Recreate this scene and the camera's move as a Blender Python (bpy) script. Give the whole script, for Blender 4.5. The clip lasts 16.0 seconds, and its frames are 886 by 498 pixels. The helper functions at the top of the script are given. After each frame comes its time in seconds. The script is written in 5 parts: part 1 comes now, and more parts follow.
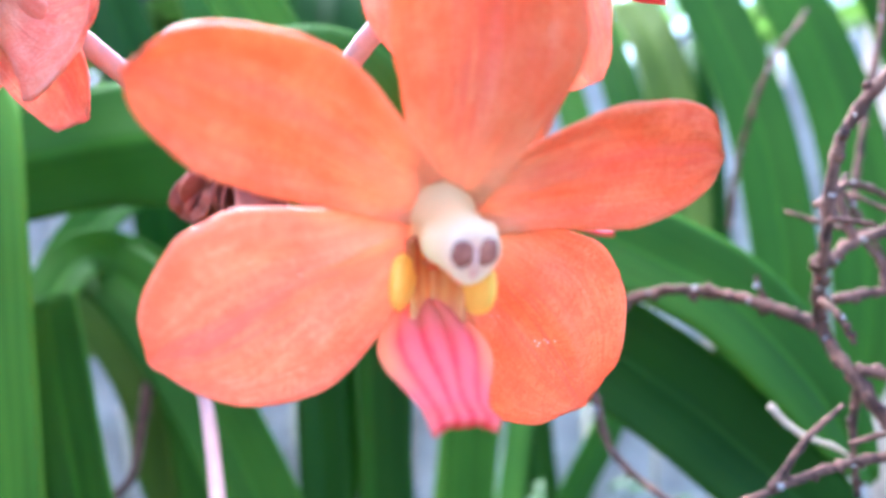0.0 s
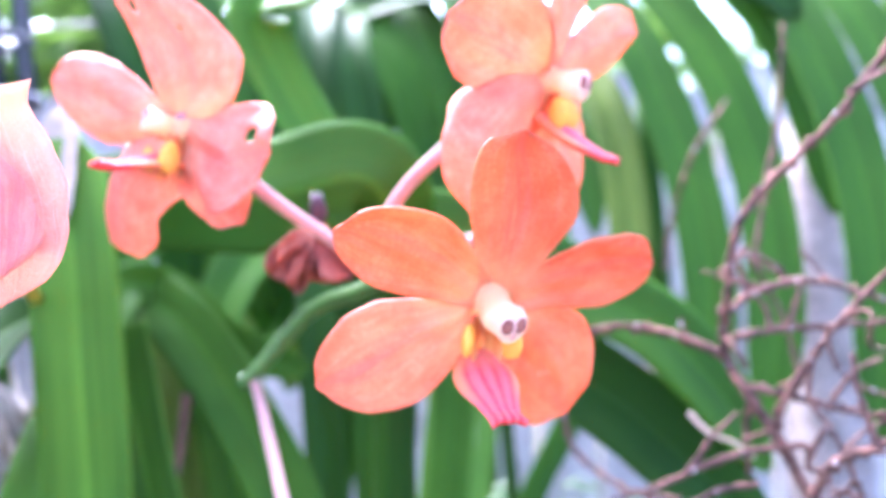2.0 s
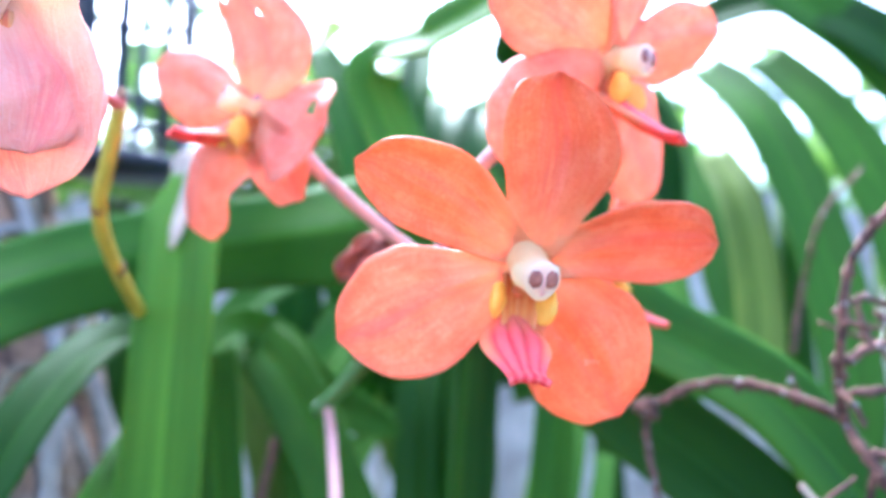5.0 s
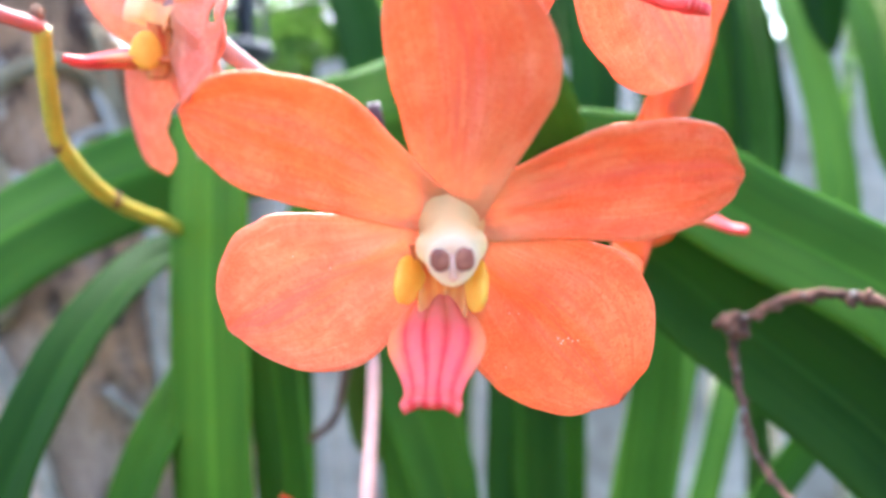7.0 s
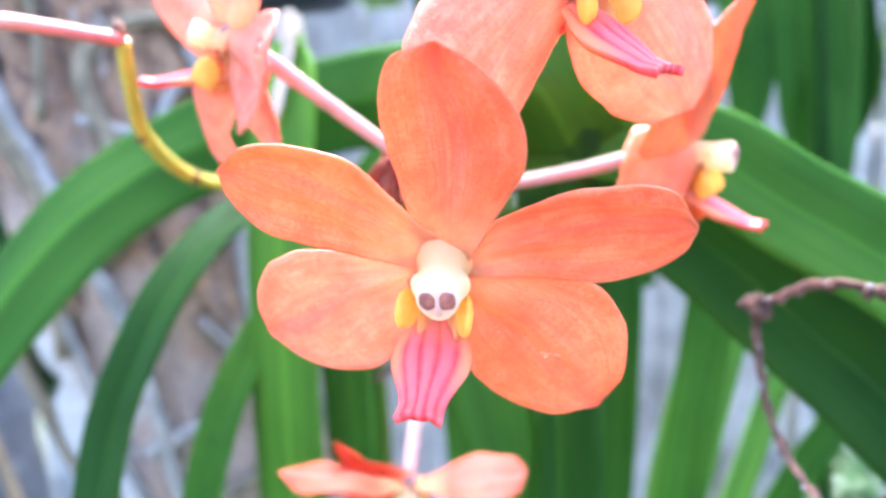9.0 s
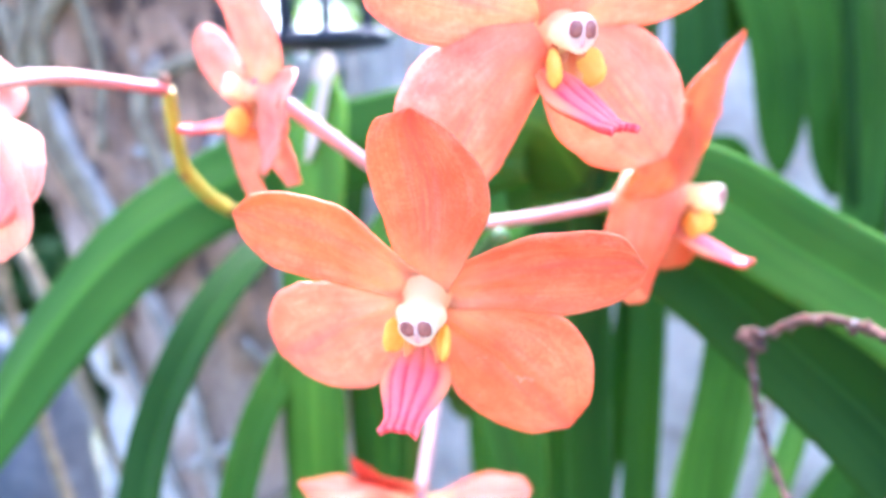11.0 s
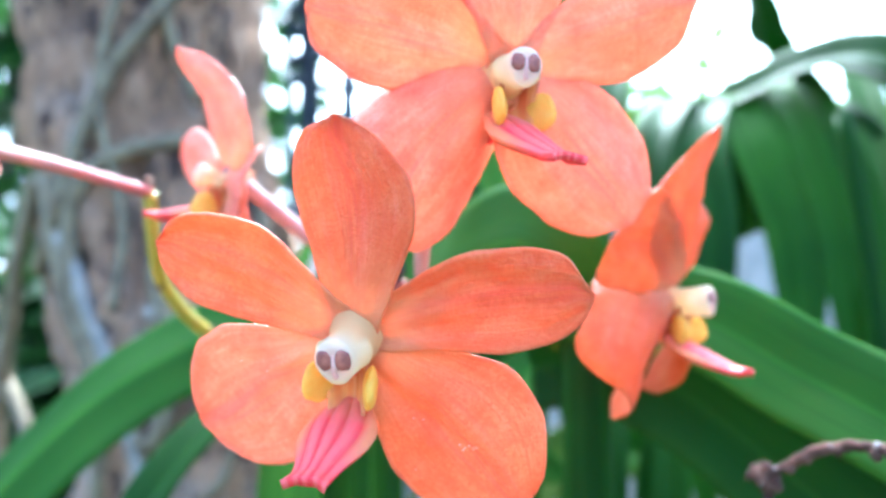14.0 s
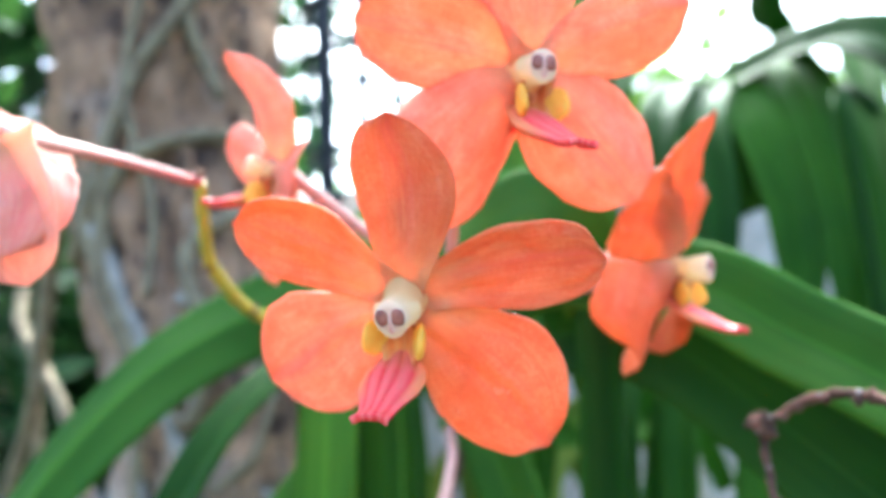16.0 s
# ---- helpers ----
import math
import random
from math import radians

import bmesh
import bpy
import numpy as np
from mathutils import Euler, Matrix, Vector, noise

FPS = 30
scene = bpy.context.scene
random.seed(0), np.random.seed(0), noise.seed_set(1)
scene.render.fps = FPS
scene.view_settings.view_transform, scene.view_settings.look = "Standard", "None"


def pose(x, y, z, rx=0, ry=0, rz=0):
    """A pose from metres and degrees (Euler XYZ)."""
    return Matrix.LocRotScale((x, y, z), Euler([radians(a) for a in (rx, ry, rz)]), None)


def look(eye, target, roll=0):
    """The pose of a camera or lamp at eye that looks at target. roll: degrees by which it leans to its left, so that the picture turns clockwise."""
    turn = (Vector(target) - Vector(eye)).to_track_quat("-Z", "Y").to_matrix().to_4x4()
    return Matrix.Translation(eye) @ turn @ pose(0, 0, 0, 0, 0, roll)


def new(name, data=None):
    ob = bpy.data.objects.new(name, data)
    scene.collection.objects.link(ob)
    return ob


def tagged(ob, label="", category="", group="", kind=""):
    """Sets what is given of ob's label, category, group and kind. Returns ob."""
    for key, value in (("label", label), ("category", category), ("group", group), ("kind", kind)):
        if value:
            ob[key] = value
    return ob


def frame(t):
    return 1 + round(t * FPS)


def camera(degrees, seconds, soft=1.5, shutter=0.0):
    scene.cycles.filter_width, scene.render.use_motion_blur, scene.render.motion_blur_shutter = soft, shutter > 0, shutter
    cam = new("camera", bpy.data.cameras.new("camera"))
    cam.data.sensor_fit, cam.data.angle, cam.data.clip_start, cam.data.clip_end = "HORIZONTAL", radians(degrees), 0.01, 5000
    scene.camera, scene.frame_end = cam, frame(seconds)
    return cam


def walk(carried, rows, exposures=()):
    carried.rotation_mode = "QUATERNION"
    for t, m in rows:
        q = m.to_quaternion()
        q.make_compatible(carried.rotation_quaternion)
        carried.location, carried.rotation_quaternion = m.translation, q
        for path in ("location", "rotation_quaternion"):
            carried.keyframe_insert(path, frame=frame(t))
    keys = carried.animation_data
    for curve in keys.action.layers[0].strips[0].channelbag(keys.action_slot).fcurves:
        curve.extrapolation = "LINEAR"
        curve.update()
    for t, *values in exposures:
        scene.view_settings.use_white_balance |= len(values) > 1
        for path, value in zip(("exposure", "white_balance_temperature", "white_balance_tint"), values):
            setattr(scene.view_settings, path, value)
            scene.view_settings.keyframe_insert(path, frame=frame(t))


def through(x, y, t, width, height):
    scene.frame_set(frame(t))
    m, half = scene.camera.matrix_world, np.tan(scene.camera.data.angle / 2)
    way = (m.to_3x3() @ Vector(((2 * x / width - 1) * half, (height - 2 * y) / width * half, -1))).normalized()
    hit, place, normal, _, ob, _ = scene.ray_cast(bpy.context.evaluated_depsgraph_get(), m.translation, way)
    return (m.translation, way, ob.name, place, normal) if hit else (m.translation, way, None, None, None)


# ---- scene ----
cam = camera(60.48, 16.0, soft=2.6)
PATH = [
    (0, (0.01020, -0.08349, 1.20780), (-0.1495, 0.8996, 1.1185), -3.01),
    (0.5, (0.01283, -0.09346, 1.21067), (-0.1106, 0.8958, 1.1327), -2.73),
    (0.7, (0.01469, -0.09943, 1.21069), (-0.1220, 0.8881, 1.1329), -3.47),
    (1, (0.00714, -0.11009, 1.21323), (-0.1062, 0.8806, 1.1373), -2.06),
    (1.5, (0.00346, -0.14283, 1.22546), (-0.0992, 0.8483, 1.1412), -1.70),
    (2, (0.00047, -0.15016, 1.22788), (-0.0925, 0.8422, 1.1461), -1.84),
    (2.5, (0.00262, -0.14917, 1.22881), (-0.0831, 0.8438, 1.1469), -1.66),
    (3, (-0.00073, -0.15630, 1.22672), (-0.0479, 0.8417, 1.1834), -1.20),
    (3.5, (-0.00271, -0.14801, 1.20906), (-0.0523, 0.8507, 1.2233), -1.49),
    (4, (0.00180, -0.14368, 1.19371), (-0.1354, 0.8453, 1.2500), 0.04),
    (4.5, (0.00813, -0.14899, 1.18696), (-0.2106, 0.8221, 1.2824), 2.60),
    (4.7, (0.01379, -0.14627, 1.18795), (-0.2326, 0.8176, 1.2888), 2.36),
    (6.8, (0.04672, -0.08678, 1.21248), (-0.4231, 0.7920, 1.1291), -1.96),
    (7, (0.04642, -0.08451, 1.21203), (-0.4387, 0.7826, 1.0992), -2.36),
    (7.5, (0.05294, -0.08096, 1.21948), (-0.4543, 0.7653, 1.0565), -2.26),
    (8, (0.05367, -0.08088, 1.21874), (-0.4701, 0.7502, 1.0319), -2.50),
    (8.2, (0.05566, -0.08173, 1.22114), (-0.4809, 0.7410, 1.0337), -2.62),
    (10.3, (0.08322, -0.09878, 1.24154), (-0.5348, 0.6391, 0.9702), -2.79),
    (10.5, (0.08335, -0.09616, 1.23816), (-0.5390, 0.6452, 0.9871), -2.60),
    (11, (0.08874, -0.09487, 1.23828), (-0.5493, 0.6527, 1.0537), -2.61),
    (11.5, (0.08788, -0.08814, 1.23085), (-0.5584, 0.6626, 1.0941), -2.15),
    (12, (0.08108, -0.08762, 1.21540), (-0.5628, 0.6749, 1.1518), -0.54),
    (12.5, (0.07503, -0.07522, 1.21115), (-0.5472, 0.7076, 1.2033), -0.50),
    (13, (0.07703, -0.06801, 1.21024), (-0.5650, 0.6982, 1.2354), -0.48),
    (13.5, (0.09021, -0.07460, 1.21020), (-0.5783, 0.6614, 1.3172), -0.62),
    (14, (0.09469, -0.07569, 1.20355), (-0.5814, 0.6528, 1.3138), -0.99),
    (14.5, (0.09941, -0.08064, 1.20333), (-0.5782, 0.6454, 1.3201), -1.11),
    (15, (0.09359, -0.09777, 1.20654), (-0.5833, 0.6309, 1.3107), -1.60),
    (15.5, (0.09904, -0.09870, 1.20741), (-0.5849, 0.6249, 1.3005), -2.23),
    (16, (0.10611, -0.09627, 1.19885), (-0.5781, 0.6271, 1.2916), -2.25),
]
EXPOSURES = [(0.0, 3.77, 4900, 7), (0.7, 3.83, 4910, 9), (1.5, 4.18, 5090, 26), (2.5, 4.09, 5080, 26), (3.5, 4.04, 4830, 18), (4.5, 3.84, 4740, 12), (7.0, 3.73, 5600, 3), (8.0, 3.95, 5380, 5), (11.0, 4.29, 5000, 14), (12.5, 4.00, 4650, 5), (13.5, 3.84, 4560, -3), (14.5, 3.58, 5020, -7), (16.0, 3.44, 5400, -6)]
walk(cam, [(t, look(eye, target, roll)) for t, eye, target, roll in PATH], EXPOSURES)

from mathutils.bvhtree import BVHTree

# ---- lens focus ----
cam.data.dof.use_dof = True
cam.data.dof.focus_distance = 0.12
cam.data.dof.aperture_fstop = 10.5

# ---- light ----
world = bpy.data.worlds.new("sky_world")
scene.world = world
world.use_nodes = True
wn, wl = world.node_tree.nodes, world.node_tree.links
sky = wn.new("ShaderNodeTexSky")
sky.sky_type = "NISHITA"
sky.sun_disc = False
sky.sun_elevation = radians(52)
sky.sun_rotation = radians(-40)
sky.dust_density = 6.0
sky.air_density = 0.55
wn["Background"].inputs["Strength"].default_value = 0.15
wl.new(sky.outputs["Color"], wn["Background"].inputs["Color"])
sun_data = bpy.data.lights.new("sun", "SUN")
sun_data.energy, sun_data.angle, sun_data.color = 0.85, radians(45), (1.0, 0.95, 0.88)
sun = new("sun", sun_data)
sun.matrix_world = look((-2.2, 2.6, 5.0), (0, 0, 1.2))


# ---- materials ----
class Nodes:
    """Short hand for node trees."""

    def __init__(self, name):
        self.mat = bpy.data.materials.new(name)
        self.mat.use_nodes = True
        self.n, self.l = self.mat.node_tree.nodes, self.mat.node_tree.links
        self.bsdf = self.n["Principled BSDF"]
        self.out = self.n["Material Output"]

    def node(self, kind, links=(), **values):
        made = self.n.new(kind)
        for key, value in values.items():
            made.inputs[key.replace("_", " ")].default_value = value
        for source, target in links:
            self.l.new(source, made.inputs[target])
        return made

    def coords(self, what="Object"):
        return self.n.new("ShaderNodeTexCoord").outputs[what]

    def mapped(self, source, scale):
        m = self.node("ShaderNodeMapping", [(source, "Vector")])
        m.inputs["Scale"].default_value = scale
        return m.outputs["Vector"]

    def noise(self, source, scale, detail=4.0, rough=0.55):
        return self.node("ShaderNodeTexNoise", [(source, "Vector")], Scale=scale, Detail=detail, Roughness=rough).outputs["Fac"]

    def ramp(self, source, *stops):
        r = self.node("ShaderNodeValToRGB", [(source, "Fac")])
        e = r.color_ramp.elements
        while len(e) < len(stops):
            e.new(0.5)
        for el, (at, colour) in zip(e, stops):
            el.position, el.color = at, (*colour, 1.0) if len(colour) == 3 else colour
        return r.outputs["Color"]

    def mix(self, fac, a, b, blend="MIX"):
        m = self.n.new("ShaderNodeMix")
        m.data_type, m.blend_type = "RGBA", blend
        for socket, value in ((m.inputs[0], fac), (m.inputs[6], a), (m.inputs[7], b)):
            if isinstance(value, bpy.types.NodeSocket):
                self.l.new(value, socket)
            elif isinstance(value, (int, float)):
                socket.default_value = value
            else:
                socket.default_value = (*value, 1.0)
        return m.outputs[2]

    def bump(self, source, strength, distance):
        b = self.node("ShaderNodeBump", [(source, "Height")], Strength=strength, Distance=distance)
        self.l.new(b.outputs["Normal"], self.bsdf.inputs["Normal"])
        return b

    def base(self, colour, rough=0.5, spec=0.4):
        if isinstance(colour, bpy.types.NodeSocket):
            self.l.new(colour, self.bsdf.inputs["Base Color"])
        else:
            self.bsdf.inputs["Base Color"].default_value = (*colour, 1.0)
        self.bsdf.inputs["Roughness"].default_value = rough
        self.bsdf.inputs["Specular IOR Level"].default_value = spec
        return self

    def thin(self, colour, share):
        """Lets light through a thin sheet."""
        t = self.n.new("ShaderNodeBsdfTranslucent")
        if isinstance(colour, bpy.types.NodeSocket):
            self.l.new(colour, t.inputs["Color"])
        else:
            t.inputs["Color"].default_value = (*colour, 1.0)
        m = self.n.new("ShaderNodeMixShader")
        m.inputs[0].default_value = share
        self.l.new(self.bsdf.outputs[0], m.inputs[1])
        self.l.new(t.outputs[0], m.inputs[2])
        self.l.new(m.outputs[0], self.out.inputs["Surface"])
        return self


def petal_material(name, deep, pale, through, fleck=1.0):
    """Waxy petal: veins along it, a fine net between them, blotches, a yellow base and a lighter rim."""
    m = Nodes(name)
    uv, ob = m.coords("UV"), m.coords("Object")
    rnd = m.n.new("ShaderNodeObjectInfo").outputs["Random"]
    shift = m.node("ShaderNodeVectorMath", [(uv, 0), (rnd, 1)])
    shift.operation = "ADD"
    uvr = shift.outputs[0]
    sep = m.node("ShaderNodeSeparateXYZ", [(uv, 0)])
    veins = m.noise(m.mapped(uvr, (1.9, 26, 1)), 1.0, 6, 0.7)
    creases = m.noise(m.mapped(uvr, (3.0, 52, 1)), 1.0, 3, 0.6)
    net = m.noise(m.mapped(ob, (1, 1, 1)), 900, 3, 0.65)
    pores = m.noise(ob, 1900, 2, 0.6)
    blotch = m.noise(m.mapped(uvr, (2.4, 3.6, 1)), 1.0, 5, 0.62)
    streak = m.noise(m.mapped(uvr, (1.2, 7.5, 1)), 1.0, 4, 0.6)
    red = (deep[0] * 0.97, deep[1] * 0.62, deep[2] * 0.60)
    light = (min(1, pale[0] * 1.06), pale[1] * 1.5, pale[2] * 1.9)
    pink = (min(1, pale[0] * 1.02), pale[1] * 1.05, min(pale[2] * 1.9, pale[1] * 0.72))
    c = m.mix(m.ramp(blotch, (0.34, (0, 0, 0)), (0.64, (1, 1, 1))), deep, pale)
    c = m.mix(m.ramp(streak, (0.52, (0, 0, 0)), (0.68, (0.65, 0.65, 0.65))), c, pink)
    c = m.mix(m.ramp(streak, (0.28, (0.45 * fleck,) * 3), (0.46, (0, 0, 0))), c, red)
    c = m.mix(m.ramp(veins, (0.34, (0.55, 0.55, 0.55)), (0.50, (0, 0, 0))), c, red)
    c = m.mix(m.ramp(net, (0.34, (0.38 * fleck,) * 3), (0.56, (0, 0, 0))), c, red)
    c = m.mix(m.ramp(net, (0.52, (0, 0, 0)), (0.76, (0.22, 0.22, 0.22))), c, light)
    c = m.mix(m.ramp(creases, (0.58, (0, 0, 0)), (0.68, (0.4, 0.4, 0.4))), c, light)
    c = m.mix(m.ramp(pores, (0.32, (0.75 * fleck,) * 3), (0.44, (0, 0, 0))), c, red)
    mottle = m.noise(ob, 210, 6, 0.68)
    c = m.mix(m.ramp(mottle, (0.36, (0.70 * fleck,) * 3), (0.52, (0, 0, 0))), c, red)
    c = m.mix(m.ramp(mottle, (0.54, (0, 0, 0)), (0.72, (0.22, 0.22, 0.22))), c, light)
    c = m.mix(m.ramp(rnd, (0.0, (0, 0, 0)), (1.0, (0.22, 0.22, 0.22))), c, red)
    rim = m.node("ShaderNodeMath", [(sep.outputs["Y"], 0)])
    rim.operation = "PINGPONG"
    rim.inputs[1].default_value = 0.5
    c = m.mix(m.ramp(rim.outputs[0], (0.0, (0.15, 0.15, 0.15)), (0.05, (0, 0, 0))), c, light)
    stripe = m.node("ShaderNodeMath", [(m.ramp(rim.outputs[0], (0.30, (0, 0, 0)), (0.46, (1, 1, 1))), 0), (m.ramp(creases, (0.46, (0, 0, 0)), (0.62, (0.8, 0.8, 0.8))), 1)])
    stripe.operation = "MULTIPLY"
    c = m.mix(stripe.outputs[0], c, (deep[0] * 0.98, deep[1] * 0.62, min(deep[2] * 1.5, deep[1] * 0.55)))
    c = m.mix(m.ramp(sep.outputs["X"], (0.03, (0.6, 0.6, 0.6)), (0.22, (0, 0, 0))), c, (0.96, 0.53, 0.24))
    m.base(c, 0.40, 0.42)
    m.bsdf.inputs["Sheen Weight"].default_value = 0.08
    m.bsdf.inputs["Sheen Roughness"].default_value = 0.4
    relief = m.mix(0.62, m.mix(0.6, veins, creases), m.mix(0.25, m.mix(0.4, net, pores), mottle))
    m.bump(relief, 1.0, 0.0014)
    m.thin(m.mix(0.5, c, through), 0.40)
    return m.mat


PETAL = petal_material("petal_orange", (0.79, 0.180, 0.046), (0.88, 0.295, 0.118), (0.95, 0.32, 0.12))
# Two darkened copies of the orange: shade on two flowers, put into petal colour.
PETAL_DIM = petal_material("petal_dim_orange", (0.66, 0.148, 0.032), (0.77, 0.235, 0.070), (0.90, 0.32, 0.10))
PETAL_SHADED = petal_material("petal_shaded_orange", (0.50, 0.062, 0.012), (0.60, 0.105, 0.026), (0.72, 0.14, 0.035))
PETAL_SEPAL = petal_material("petal_dusky_orange", (0.66, 0.165, 0.060), (0.77, 0.275, 0.130), (0.90, 0.36, 0.15))
PETAL_PALE = petal_material("petal_salmon", (0.82, 0.255, 0.145), (0.89, 0.395, 0.26), (0.95, 0.46, 0.32))

PETAL_BLUSH = petal_material("petal_blush", (0.81, 0.216, 0.104), (0.905, 0.378, 0.232), (0.96, 0.43, 0.27))
PETAL_PINK = petal_material("petal_pink", (0.87, 0.34, 0.25), (0.92, 0.48, 0.35), (0.97, 0.54, 0.40), 0.3)


def plain(name, colour, rough=0.5, vary=0.25, scale=60, bump=0.0004, strength=0.3, thin=0.0, spec=0.4, other=None, fine=6.0):
    m = Nodes(name)
    ob = m.coords("Object")
    big, small = m.noise(ob, scale, 4), m.noise(ob, scale * fine, 4)
    dark = other or tuple(v * (1 - 1.6 * vary) for v in colour)
    c = m.mix(m.ramp(big, (0.3, (0, 0, 0)), (0.7, (1, 1, 1))), dark, colour)
    c = m.mix(m.ramp(small, (0.35, (vary, vary, vary)), (0.65, (0, 0, 0))), c, tuple(v * 0.6 for v in dark))
    m.base(c, rough, spec)
    m.bump(m.mix(0.5, big, small), strength, bump)
    if thin:
        m.thin(c, thin)
    return m.mat


def along(name, stops, rough=0.45, thin=0.15, lines=0.0, line_colour=(1, 1, 1), rim=None, grit=0.2):
    """A material that changes from the base of a part to its tip."""
    m = Nodes(name)
    uv, ob = m.coords("UV"), m.coords("Object")
    sep = m.node("ShaderNodeSeparateXYZ", [(uv, 0)])
    c = m.ramp(sep.outputs["X"], *stops)
    if lines:
        w = m.noise(m.mapped(uv, (2.0, 14, 1)), 1.0, 3)
        turn = m.node("ShaderNodeMath", [(sep.outputs["Y"], 0)])
        turn.operation = "MULTIPLY_ADD"
        turn.inputs[1].default_value, turn.inputs[2].default_value = 9 * math.pi, -4 * math.pi
        wavy = m.node("ShaderNodeMath", [(turn.outputs[0], 0)])
        wavy.operation = "SINE"
        level = m.node("ShaderNodeMapRange", [(wavy.outputs[0], "Value")])
        level.inputs["From Min"].default_value = -1.0
        c = m.mix(m.ramp(m.mix(0.55, level.outputs[0], w), (0.36, (0, 0, 0)), (0.66, (lines, lines, lines))), c, line_colour)
    if rim is not None:
        r = m.node("ShaderNodeMath", [(sep.outputs["Y"], 0)])
        r.operation = "PINGPONG"
        r.inputs[1].default_value = 0.5
        c = m.mix(m.ramp(r.outputs[0], (0.06, (1, 1, 1)), (0.18, (0, 0, 0))), c, m.mix(m.ramp(sep.outputs["X"], (0.5, (1, 1, 1)), (0.75, (0, 0, 0))), c, rim))
    n = m.noise(ob, 500, 3)
    c = m.mix(m.ramp(n, (0.35, (grit, grit, grit)), (0.65, (0, 0, 0))), c, (0.5, 0.2, 0.1))
    m.base(c, rough, 0.35)
    m.bump(n, 0.2, 0.0003)
    m.thin(c, thin)
    return m.mat


COLUMN = along("column_white", ((0.05, (0.96, 0.62, 0.27)), (0.20, (0.97, 0.72, 0.36)), (0.38, (0.97, 0.79, 0.42)), (0.58, (0.97, 0.84, 0.50)), (0.72, (0.97, 0.86, 0.57)), (0.88, (0.97, 0.87, 0.64)), (0.96, (0.95, 0.78, 0.62)), (1.0, (0.86, 0.52, 0.40))), 0.38, 0.58, grit=0.03)
LIP = along("lip_pink", ((0.0, (0.80, 0.28, 0.08)), (0.20, (0.84, 0.22, 0.09)), (0.31, (0.85, 0.11, 0.07)), (0.40, (0.87, 0.045, 0.06)), (0.60, (0.87, 0.045, 0.064)), (1.0, (0.84, 0.025, 0.042))), 0.5, 0.2, 0.5, (0.95, 0.21, 0.19), rim=(0.88, 0.26, 0.10))
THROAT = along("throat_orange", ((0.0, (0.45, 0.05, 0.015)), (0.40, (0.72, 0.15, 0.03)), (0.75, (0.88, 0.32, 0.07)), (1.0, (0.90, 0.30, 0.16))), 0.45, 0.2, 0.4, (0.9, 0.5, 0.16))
ROSTELLUM = plain("rostellum_pink", (0.90, 0.52, 0.43), 0.4, 0.08, 400, thin=0.2)
LOBE = plain("lobe_yellow", (0.97, 0.68, 0.13), 0.4, 0.04, 260, thin=0.4, other=(0.94, 0.51, 0.06))
POLLEN = plain("pollinia_maroon", (0.44, 0.15, 0.105), 0.3, 0.2, 700, other=(0.20, 0.055, 0.045), spec=0.35)
PEDICEL = plain("pedicel_pink", (0.54, 0.32, 0.285), 0.55, 0.16, 120, thin=0.1, spec=0.2)
PEDICEL_RED = along("pedicel_red", ((0.0, (0.50, 0.11, 0.11)), (0.25, (0.54, 0.19, 0.17)), (0.6, (0.56, 0.32, 0.27)), (1.0, (0.60, 0.42, 0.36))), 0.5, 0.12)
RACHIS = plain("spike_yellow", (0.50, 0.36, 0.035), 0.45, 0.2, 90, other=(0.36, 0.30, 0.03))
RACHIS_GREEN = plain("spike_green", (0.06, 0.14, 0.022), 0.45, 0.2, 90)
BRACT = plain("bract_brown", (0.22, 0.10, 0.05), 0.8, 0.3, 200)
DEAD = plain("withered_brown", (0.44, 0.13, 0.075), 0.7, 0.3, 90, thin=0.25, other=(0.22, 0.06, 0.045))
DEAD_DARK = plain("withered_dark", (0.06, 0.03, 0.04), 0.7, 0.3, 120)


